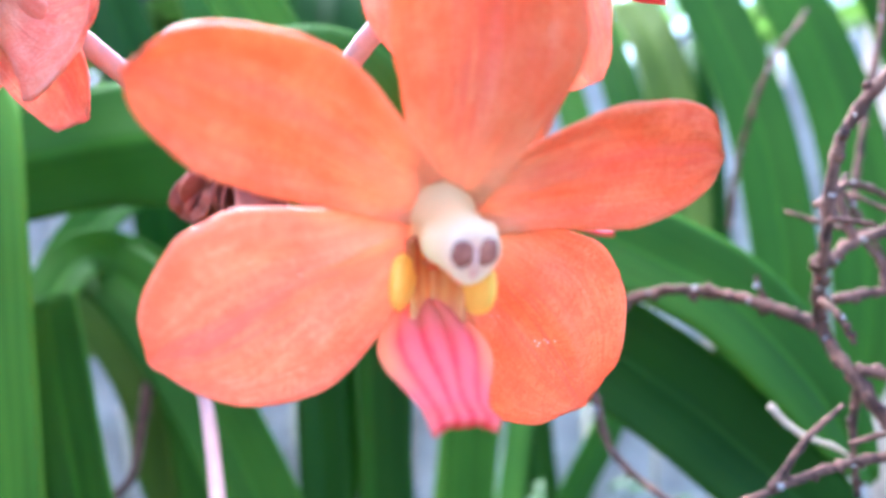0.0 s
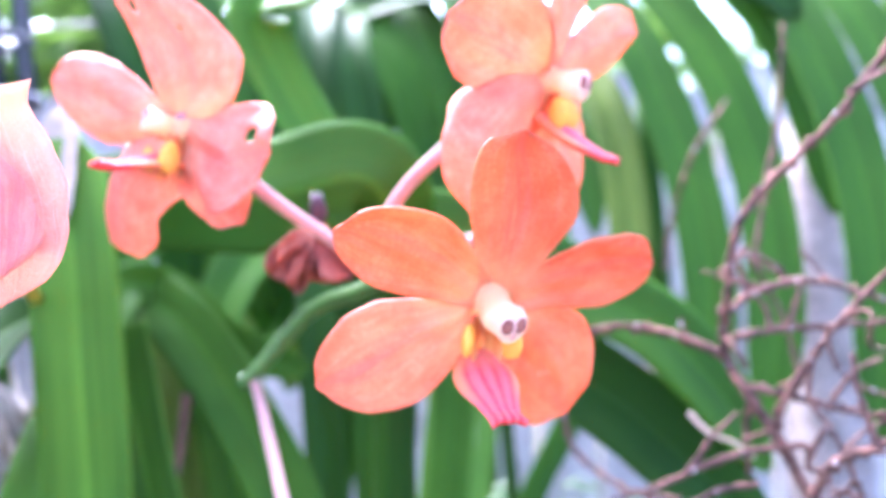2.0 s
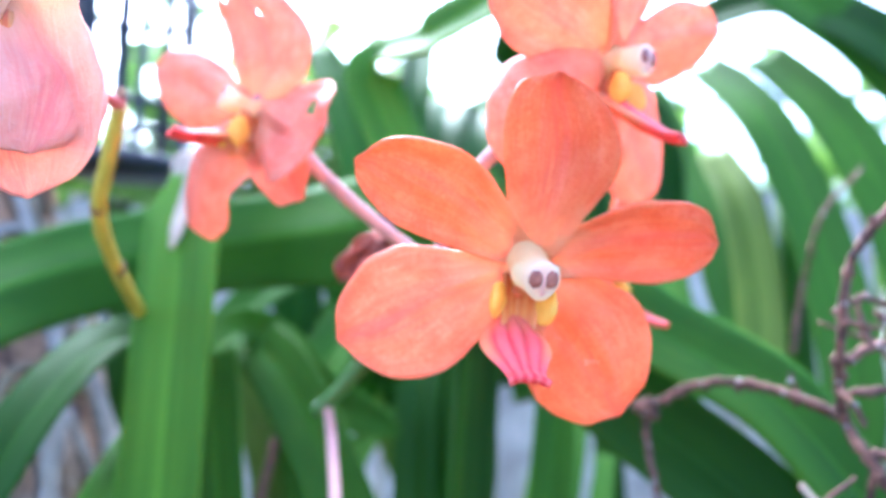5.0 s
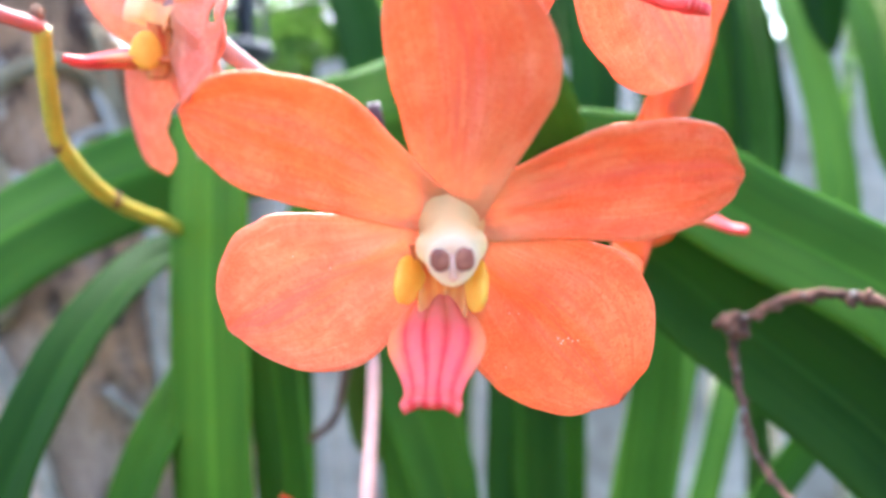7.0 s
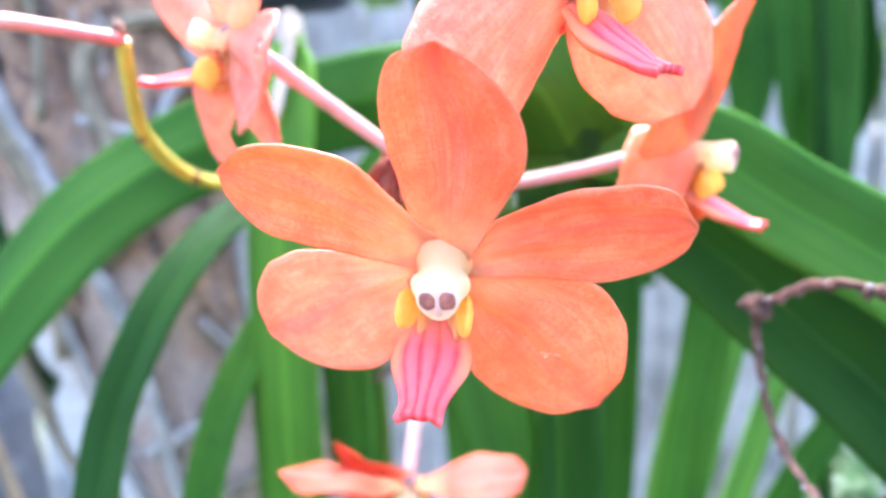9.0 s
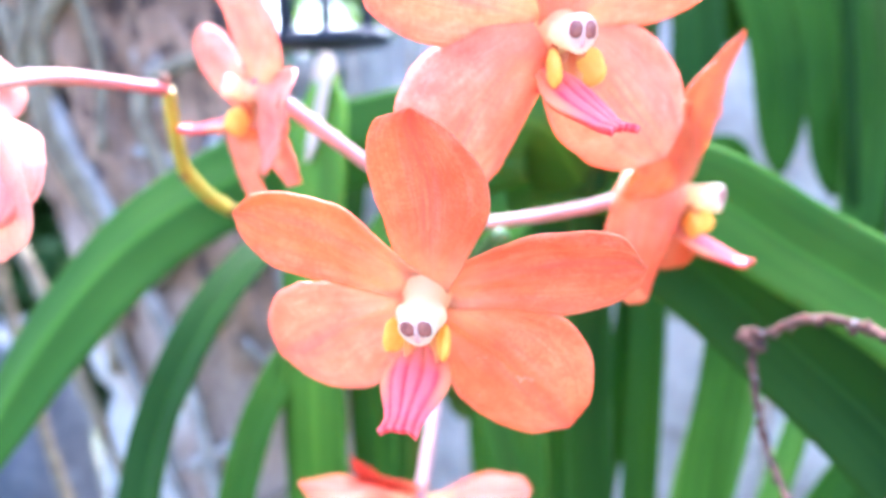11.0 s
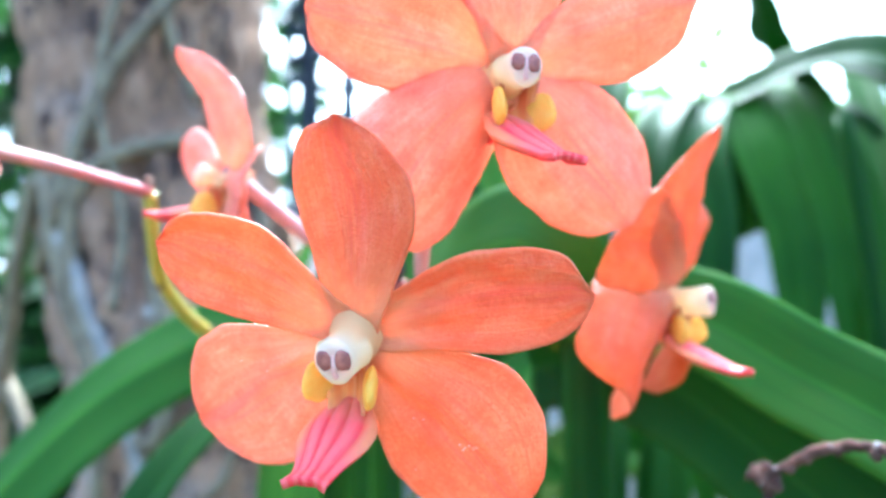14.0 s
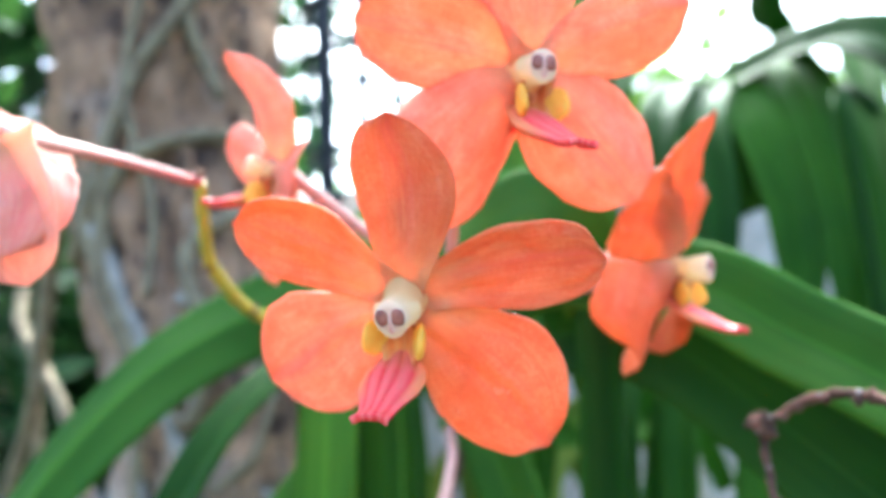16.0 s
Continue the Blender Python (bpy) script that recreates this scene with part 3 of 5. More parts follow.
FIVE_A = (
    ("lateral_sepal", dict(skin=PETAL_BLUSH, angle=207, length=0.0395, width=0.0258, lift=-0.16, cup=0.06, wave=0.035, fold=0.0016, foot=-0.004, start=0.001, seed=11, edges=((3.6, 8.6, 13.2, 14.4, 11.9, 6.6, 2.2), (-3.6, -8.2, -13.4, -13.7, -10.4, -6.0, -1.6)))),
    ("lateral_sepal", dict(skin=PETAL_SEPAL, angle=309, length=0.0405, width=0.0265, lift=-0.05, cup=-0.05, wave=0.035, fold=-0.0024, foot=-0.004, start=0.001, seed=12, edges=((3.6, 10.8, 15.4, 14.8, 11.4, 6.9, 2.2), (-4.2, -9.0, -13.0, -13.4, -11.2, -8.0, -3.4)))),
    ("petal", dict(angle=155, length=0.0386, width=0.0196, lift=0.0, curl=-0.02, cup=0.08, twist=-0.06, wave=0.035, foot=-0.003, start=0.001, seed=13, edges=((2.6, 4.3, 5.7, 6.1, 5.0, 2.9, 0.7), (-3.2, -8.2, -11.6, -11.2, -9.2, -6.4, -2.4)))),
    ("petal", dict(angle=8.2, length=0.0393, width=0.0192, lift=0.02, cup=0.08, twist=0.06, wave=0.035, foot=-0.003, start=0.001, seed=14, edges=((3.0, 7.5, 10.4, 10.4, 9.1, 6.6, 1.9), (-3.4, -4.6, -6.0, -6.6, -6.1, -4.0, -1.6)))),
    ("dorsal_sepal", dict(angle=88, length=0.0372, width=0.0232, lift=0.02, cup=0.08, twist=-0.25, wave=0.03, foot=-0.0035, start=0.0, seed=15, edges=((3.9, 5.8, 7.8, 8.9, 8.7, 6.6, 2.4), (-3.7, -8.4, -12.2, -12.8, -9.9, -5.8, -2.1)))),
)
FIVE_B = (
    ("lateral_sepal", dict(angle=236.3, length=0.0403, width=0.0285, base=0.46, widest=0.624, lift=0.031, curl=-0.044, cup=-0.31, twist=-0.155, bend=-0.084, skew=-0.011, wave=0.05)),
    ("lateral_sepal", dict(angle=308.1, length=0.0400, width=0.0294, base=0.46, widest=0.475, lift=-0.067, curl=-0.077, cup=-0.12, twist=-0.069, bend=0.055, skew=0.1675, wave=0.05)),
    ("petal", dict(angle=170.5, length=0.0392, width=0.0207, base=0.38, widest=0.59, lift=-0.077, curl=0.044, cup=0.064, twist=-0.59, bend=-0.033, skew=-0.037, wave=0.04)),
    ("petal", dict(angle=28.3, length=0.0405, width=0.0197, base=0.38, widest=0.638, lift=-0.085, curl=0.111, cup=-0.177, twist=0.337, bend=-0.005, skew=-0.05, wave=0.04)),
    ("dorsal_sepal", dict(angle=106.3, length=0.0324, width=0.0253, base=0.38, widest=0.612, lift=0.212, curl=0.023, cup=-0.039, twist=0.294, bend=-0.099, skew=-0.007, wave=0.04)),
)
FIVE_D = (
    ("lateral_sepal", dict(angle=231.2, length=0.0366, width=0.0309, start=-0.0035, base=0.3, widest=0.30, blunt=5.5, lift=0.112, curl=-0.129, cup=-0.395, twist=0.005, bend=-0.117, skew=-0.018, wave=0.05)),
    ("lateral_sepal", dict(angle=298.5, length=0.0331, width=0.0152, base=0.36, widest=0.546, lift=-0.104, curl=-0.426, cup=0.262, twist=-0.669, bend=0.021, skew=0.194, wave=0.05)),
    ("petal", dict(angle=158.0, length=0.0374, width=0.0268, base=0.46, widest=0.75, lift=0.174, curl=-0.202, cup=-0.024, twist=-0.287, bend=-0.154, skew=0.052, wave=0.04)),
    ("petal", dict(angle=47.1, length=0.0311, width=0.0221, base=0.40, widest=0.63, lift=-0.0415, curl=0.083, cup=-0.0745, twist=0.419, bend=0.03, skew=-0.005, wave=0.05)),
    ("dorsal_sepal", dict(angle=96.6, length=0.0440, width=0.0184, base=0.5, widest=0.468, blunt=1.5, lift=0.252, curl=0.023, cup=-0.1925, twist=-0.239, bend=0.145, wave=0.05)),
)
FIVE_E = (
    ("lateral_sepal", dict(angle=228.1, length=0.0327, width=0.0218, base=0.3, widest=0.6, lift=-0.034, curl=0.023, cup=0.22, twist=0.19, skew=0.015, wave=0.06)),
    ("lateral_sepal", dict(angle=310, length=0.0330, width=0.0200, base=0.3, widest=0.6, lift=-0.05, cup=0.06, wave=0.05)),
    ("petal", dict(angle=154.5, length=0.0440, width=0.0211, base=0.32, widest=0.637, lift=-0.175, curl=0.102, cup=0.102, twist=-0.558, bend=-0.132, skew=-0.0445, wave=0.09)),
    ("petal", dict(angle=8.0, length=0.0390, width=0.0190, base=0.24, widest=0.67, lift=-0.042, curl=0.008, cup=0.016, twist=0.99, bend=0.07, wave=0.07)),
    ("dorsal_sepal", dict(angle=142.9, length=0.0285, width=0.0136, base=0.80, widest=0.233, blunt=1.3, lift=-0.186, curl=-0.237, cup=0.014, twist=0.41, bend=0.096, skew=-0.01, wave=0.06)),
)
FIVE_F = (
    ("lateral_sepal", dict(angle=259.1967, length=0.0362, width=0.0188, base=0.7, widest=0.4706, lift=0.0913, cup=-0.3039, wave=0.05, curl=0.07, twist=0.8827, bend=0.0827, skew=-0.0029)),
    ("lateral_sepal", dict(angle=264.2702, length=0.0300, width=0.0272, base=0.52, widest=0.4091, lift=-0.5509, cup=0.1204, wave=0.05, curl=0.4669, twist=0.3043, bend=-0.1059, skew=0.0757)),
    ("petal", dict(angle=150, length=0.0300, width=0.0200, base=0.5, widest=0.62, lift=1.2, cup=0.10, wave=0.05)),
    ("petal", dict(angle=20, length=0.0300, width=0.0220, base=0.5, widest=0.60, lift=1.1, cup=0.10, wave=0.05)),
    ("dorsal_sepal", dict(angle=84, length=0.0280, width=0.0215, base=0.5, widest=0.64, lift=1.3, cup=0.12, wave=0.05)),
)
CB, CC, CD, CE, CF = (0.0108, 0.0344, 1.2554), (-0.0797, 0.0291, 1.2473), (0.0041, 0.1099, 1.2143), (-0.0691, 0.0725, 1.1120), (-0.0849, -0.0424, 1.2459)
MAIN = flower("orchid_flower", "open orange orchid flower with a ridged pink lip", (-0.0035, 0.0079, 1.2066), (0.459, -0.82, -0.31), (0, 0, 1), FIVE_A, droop=0.17, lip_turn=-0.13, lip_side=-0.0014, lobe_roll=0.09)
FIVE_C = (
    ("lateral_sepal", dict(angle=221.2, length=0.0405, width=0.0273, base=0.34, widest=0.247, blunt=3.4, lift=0.457, curl=-0.475, cup=-0.351, twist=0.249, bend=-0.085, skew=0.061, wave=0.06)),
    ("lateral_sepal", dict(angle=300, length=0.0270, width=0.0200, base=0.3, widest=0.6, lift=-0.28, cup=0.06, wave=0.08)),
    ("petal", dict(angle=155.6, length=0.0370, width=0.0209, base=0.34, widest=0.634, lift=0.386, curl=-0.107, cup=-0.147, twist=-0.138, bend=0.042, skew=0.068, wave=0.05)),
    ("petal", dict(angle=346.8, length=0.0292, width=0.0266, base=0.40, widest=0.604, lift=-0.164, curl=0.121, cup=-0.032, twist=-0.243, bend=-0.133, skew=0.005, wave=0.09)),
    ("dorsal_sepal", dict(angle=79.3, length=0.0340, width=0.0285, base=0.42, widest=0.588, blunt=1.7, lift=-0.018, curl=0.399, cup=-0.099, twist=0.27, bend=-0.1255, skew=0.223, wave=0.06)),
)
flower("orchid_flower", "salmon orange orchid flower above the main bloom", CB, (0.808, -0.565, -0.168), (0.166, -0.057, 0.985), FIVE_B, material=PETAL_BLUSH, column_turn=0.05, column_size=0.95, droop=0.1, lip_turn=0.37, lip=dict(dip=0.9, rise=0.003, reach=0.95))
flower("orchid_flower", "salmon orchid flower with insect-eaten holes in its petals", CC, (-0.44, -0.898, 0.017), (0.033, 0.003, 0.999), FIVE_C, material=PETAL_PALE, column_turn=-0.38, droop=-0.28, column_size=0.8, lip_turn=-0.33, lip=dict(dip=-0.4, rise=0.003),
       eaten=((4, 0.56, 0.80, 0.055, 0.07), (4, 0.46, 0.38, 0.022, 0.03), (3, 0.56, 0.70, 0.065, 0.085), (2, 0.80, 0.97, 0.05, 0.06)))
flower("orchid_flower", "orange orchid flower seen from its side", CD, (0.992, 0.089, -0.086), (0.085, 0.02, 0.996), FIVE_D, material=PETAL_DIM, column_size=1.02, lip=dict(dip=0.9, rise=0.002))
flower("orchid_flower", "orange orchid flower hanging low and facing down", CE, (0.394, -0.467, -0.792), (0.529, -0.589, 0.611), FIVE_E, scale=0.95, material=PETAL_SHADED)
flower("orchid_flower", "pale salmon orchid flower at the end of the spike", CF, (-0.978, 0.122, -0.171), (-0.173, -0.007, 0.985), FIVE_F, scale=0.92, material=PETAL_PINK, spur=False, column_size=0.62)

# specks of dew on the open flower
trees = [BVHTree.FromPolygons([v.co for v in ob.data.vertices], [p.vertices for p in ob.data.polygons]) for ob in bpy.data.objects if ob.parent == MAIN and "sepal" in ob.name]
for i, (x, z) in enumerate(((0.0156, -0.0242), (0.0164, -0.0247), (0.0172, -0.0243), (0.0179, -0.0249), (0.0161, -0.0251), (0.0186, -0.0244), (0.0080, -0.0190), (0.0095, -0.0196), (0.0075, -0.0285), (-0.0235, -0.0085), (-0.0180, -0.0100))):
    hits = [h for h in (t.ray_cast(Vector((x, -0.05, z)), Vector((0, 1, 0)))[0] for t in trees) if h]
    if not hits:
        continue
    bm = bmesh.new()
    r = 0.00013 if i < 6 else 0.00009
    blob(bm, min(hits, key=lambda h: h.y) - Vector((0, 0.0004, 0)), (r * 1.3, r, r), i, 0.3, 5, 6)
    part("dew_speck", bm, GLINT, MAIN)

# ---- flower spike ----
spike = thing("flower_spike", "yellow-green orchid flower spike with pink flower stalks", "flower spike")
part("spike_stem", tube([(-0.1195, 0.028, 1.2465), (-0.1265, 0.033, 1.2330), (-0.1360, 0.042, 1.2195), (-0.1470, 0.064, 1.2050), (-0.1760, 0.1140, 1.1902), (-0.1901, 0.1430, 1.1666), (-0.2017, 0.1536, 1.1372), (-0.2099, 0.1547, 1.1071), (-0.2159, 0.1569, 1.0709), (-0.2136, 0.1669, 0.9743)], 0.0021, 0.0030, bumps=0.1), RACHIS, spike, "yellow end of the stem")
part("spike_stem", tube([(-0.101, 0.119, 1.1585), (-0.096, 0.117, 1.161), (-0.0717, 0.1113, 1.1852), (-0.0469, 0.0853, 1.1959), (-0.030, 0.068, 1.203)], 0.0026, 0.0030, bumps=0.1), RACHIS_GREEN, spike, "green part of the stem")
for p in ((-0.1350, 0.0395, 1.2211), (-0.1450, 0.0635, 1.2054), (-0.1200, 0.0275, 1.2490)):
    bm = bmesh.new()
    blob(bm, p, (0.0019, 0.0016, 0.0023), p[0] * 100, 0.7)
    part("bract", bm, BRACT, spike, "dry brown bract")
HUB = (-0.040, 0.062, 1.206)
for end, hub, mid, mat in (
    ((-0.0035, 0.0079, 1.2066), HUB, (-0.020, 0.035, 1.204), PEDICEL),
    (CB, HUB, (-0.0266, 0.0498, 1.2292), PEDICEL),
    (CC, HUB, (-0.0648, 0.0489, 1.2268), PEDICEL),
    (CD, HUB, (-0.0281, 0.0984, 1.2060), PEDICEL),
    (CE, (-0.096, 0.117, 1.161), (-0.0903, 0.1109, 1.1448), PEDICEL),
    (CF, (-0.1195, 0.028, 1.2465), (-0.1135, -0.0060, 1.2500), PEDICEL_RED),
):
    part("pedicel", tube([hub, mid, end], 0.0017, 0.0022, bumps=0.06), mat, spike, "pale pink flower stalk")

# withered bloom beside the stalks
withered = thing("withered_flower", "withered brown orchid flower hanging from the spike", "flower", at=Matrix.Translation((-0.0575, 0.0695, 1.2205)))
for i, (angle, length, width, lift) in enumerate(((252, 0.024, 0.0085, 0.10), (285, 0.021, 0.0100, -0.20), (224, 0.025, 0.0095, -0.15), (305, 0.022, 0.0085, 0.20), (240, 0.021, 0.0080, 0.30), (268, 0.019, 0.0080, 0.05))):
    bm = petal_bm(angle, length * 0.86, width, base=0.5, widest=0.7, blunt=1.5, cup=0.7, wave=0.42, twist=0.6 * (-1) ** i, seed=i + 20, lift=lift, start=0.0)
    solid(part("withered_petal", bm, DEAD, withered), 0.0006)
bm = bmesh.new()
blob(bm, (0.001, -0.001, 0.002), (0.0028, 0.0024, 0.0044), 4, 0.6)
part("withered_column", bm, DEAD_DARK, withered)


# ---- strap leaves ----
def strap(points, width, parent, material=LEAF, face=(0.25, -1.0, 0.35), fold=0.35, roll=0.0, tip=0.25, steps=10, label="", end=0.12):
    """A long strap leaf along a smooth line, folded along its midrib; face: where its upper side looks."""
    line = smooth_path(points, steps)
    n = len(line) - 1
    frames = []
    for i, p in enumerate(line):
        way = (line[min(i + 1, n)] - line[max(i - 1, 0)]).normalized()
        out = Vector(face).normalized()
        out = (out - way * out.dot(way)).normalized()
        out = Matrix.Rotation(radians(roll), 3, way) @ out
        frames.append((p, way.cross(out), out))

    def place(u, v):
        p, side, out = frames[round(u * n)]
        w = 2 * v - 1
        h = width / 2
        if u > 1 - tip:
            q = (u - 1 + tip) / tip
            h *= max(end, (1 - q ** 2.2) ** 0.6) if q < 1 else end
        h *= 0.85 + 0.15 * math.sin(min(1.0, u * 3) * math.pi / 2)
        crease = fold * (abs(w) - 0.35 * w * w) * h
        return p + side * (w * h) + out * (crease + 0.0006 * noise.noise(Vector((u * 9, w * 2, width * 900))))

    return solid(part("leaf", sheet(n, 12, place), material, parent, label), 0.0014)


plant = thing("orchid_plant", "strap-leaved orchid plant with arching green leaves", "plant", "orchid plants")
part("plant_stem", tube([(-0.06, 0.18, 0.0), (-0.06, 0.17, 0.62), (-0.055, 0.16, 0.95), (-0.05, 0.15, 1.12), (-0.045, 0.145, 1.225)], 0.011, 0.008, bumps=0.15), LEAF_SHADED, plant)
strap([(-0.045, 0.142, 1.205), (-0.0514, 0.1194, 1.2316), (-0.0902, 0.1251, 1.2269), (-0.1667, 0.1662, 1.2257), (-0.2256, 0.1307, 1.2107), (-0.2470, 0.0800, 1.1850), (-0.2540, 0.0340, 1.1440), (-0.2598, -0.0091, 1.0838)], 0.044, plant, LEAF, (0.25, -0.97, 0.10), -0.40)
part("plant_stem", tube([(-0.1680, 0.0960, 0.8356), (-0.1814, 0.1259, 1.0168), (-0.1872, 0.1406, 1.1143), (-0.1896, 0.1468, 1.1585)], 0.008, 0.006, bumps=0.15), LEAF_SHADED, plant)
strap([(-0.1892, 0.1460, 1.1474), (-0.1890, 0.1429, 1.1773), (-0.1887, 0.1142, 1.1795), (-0.1849, 0.0824, 1.1637), (-0.1835, 0.0593, 1.1397), (-0.1879, 0.0453, 1.1094), (-0.1815, 0.0288, 1.0690), (-0.1667, 0.0121, 1.0226)], 0.021, plant, LEAF_SHADED, (0.25, -0.9, 0.45), 0.5)
strap([(-0.1868, 0.1409, 1.1142), (-0.1832, 0.1325, 1.1402), (-0.1744, 0.1005, 1.1236), (-0.1724, 0.0806, 1.0995), (-0.1692, 0.0617, 1.0560), (-0.1573, 0.0414, 1.0062)], 0.018, plant, LEAF, (0.25, -0.9, 0.4), 0.5)
strap([(-0.152, 0.105, 0.90), (-0.152, 0.098, 1.02), (-0.153, 0.100, 1.10), (-0.157, 0.108, 1.16), (-0.164, 0.120, 1.21), (-0.177, 0.140, 1.252)], 0.031, plant, LEAF_MID, (0.25, -1, 0.05), 0.18, tip=0.12, end=0.45, label="upright leaf with a dry, broken tip")
strap([(-0.177, 0.1395, 1.2500), (-0.1785, 0.1415, 1.2560), (-0.1815, 0.1445, 1.2640)], 0.013, plant, TIP_DRY, (0.25, -1, 0.05), 0.2, tip=0.5, end=0.3, label="dry pale leaf tip")
strap([(-0.080, 0.142, 1.205), (-0.0645, 0.1433, 1.2135), (-0.035, 0.148, 1.2120), (-0.007, 0.153, 1.2054), (0.018, 0.157, 1.1900), (0.0386, 0.157, 1.1790), (0.059, 0.1566, 1.1660), (0.0823, 0.157, 1.1390), (0.0994, 0.157, 1.110)], 0.032, plant, LEAF, (0.25, -0.85, 0.45), 0.30, label="broad glossy leaf")
strap([(-0.075, 0.155, 1.190), (-0.049, 0.1576, 1.1937), (-0.0186, 0.1640, 1.1814), (0.010, 0.168, 1.1590), (0.034, 0.165, 1.1420), (0.0515, 0.162, 1.1285), (0.077, 0.158, 1.1045), (0.102, 0.152, 1.075)], 0.036, plant, LEAF_SHADED, (0.25, -0.95, 0.10), 0.40, label="broad green leaf under another, darkened for shade")
strap([(-0.1896, 0.1600, 1.1500), (-0.1853, 0.1973, 1.1839), (-0.1647, 0.2089, 1.1765), (-0.1405, 0.2095, 1.1538), (-0.1053, 0.2218, 1.1367)], 0.022, plant, LEAF, (0.2, -0.95, 0.3), 0.35)
strap([(-0.1864, 0.2072, 1.1826), (-0.1603, 0.1985, 1.1671), (-0.1332, 0.1884, 1.1344), (-0.1076, 0.1775, 1.0935), (-0.0882, 0.1658, 1.0504)], 0.030, plant, LEAF, (0.2, -0.9, 0.4), 0.35)
strap([(-0.2139, 0.2333, 1.1676), (-0.1907, 0.2336, 1.1432), (-0.1693, 0.2230, 1.1101), (-0.1616, 0.2101, 1.0679)], 0.030, plant, LEAF_OLIVE, (0.2, -0.9, 0.4), 0.35)
strap([(-0.1574, 0.1391, 1.1776), (-0.1501, 0.1315, 1.1389), (-0.1418, 0.1245, 1.1058), (-0.1349, 0.1168, 1.0655)], 0.022, plant, LEAF, (0.2, -0.9, 0.3), 0.35)

strap([(-0.05, 0.15, 1.2), (-0.1031, 0.1655, 1.2948), (-0.0757, 0.1543, 1.3095), (-0.0454, 0.1556, 1.3249), (-0.0197, 0.1567, 1.3358)], 0.025, plant, LEAF_MID, (0.3, -0.8, 0.6), 0.3)
strap([(-0.1714, 0.1373, 1.2568), (-0.1692, 0.1292, 1.2400), (-0.1675, 0.1226, 1.2268), (-0.1665, 0.1176, 1.2174)], 0.0055, plant, TIP_DRY, (0.25, -1, 0.05), 0.1, tip=0.6, end=0.1, label="dry pale margin of a leaf")
part("dry_stub", tube([(-0.1529, 0.1861, 1.1354), (-0.1533, 0.1777, 1.1169), (-0.1539, 0.1698, 1.1027), (-0.1602, 0.1596, 1.0959)], 0.0022, 0.0016, bumps=0.5), TWIG, plant, "short dry grey flower stub")
part("dry_stub", tube([(-0.2222, 0.1978, 1.1369), (-0.2081, 0.1889, 1.1261), (-0.1936, 0.1803, 1.1166)], 0.0024, 0.0028, bumps=0.2), TIP_DRY, plant, "cut pale brown stub")
part("dry_fibre", tube([(0.0608, 0.1206, 1.1452), (0.0669, 0.1167, 1.1391), (0.0754, 0.1153, 1.1357), (0.0816, 0.1145, 1.1308)], 0.0010, 0.0005, bumps=0.4), TIP_DRY, plant, "torn tan leaf fibre")

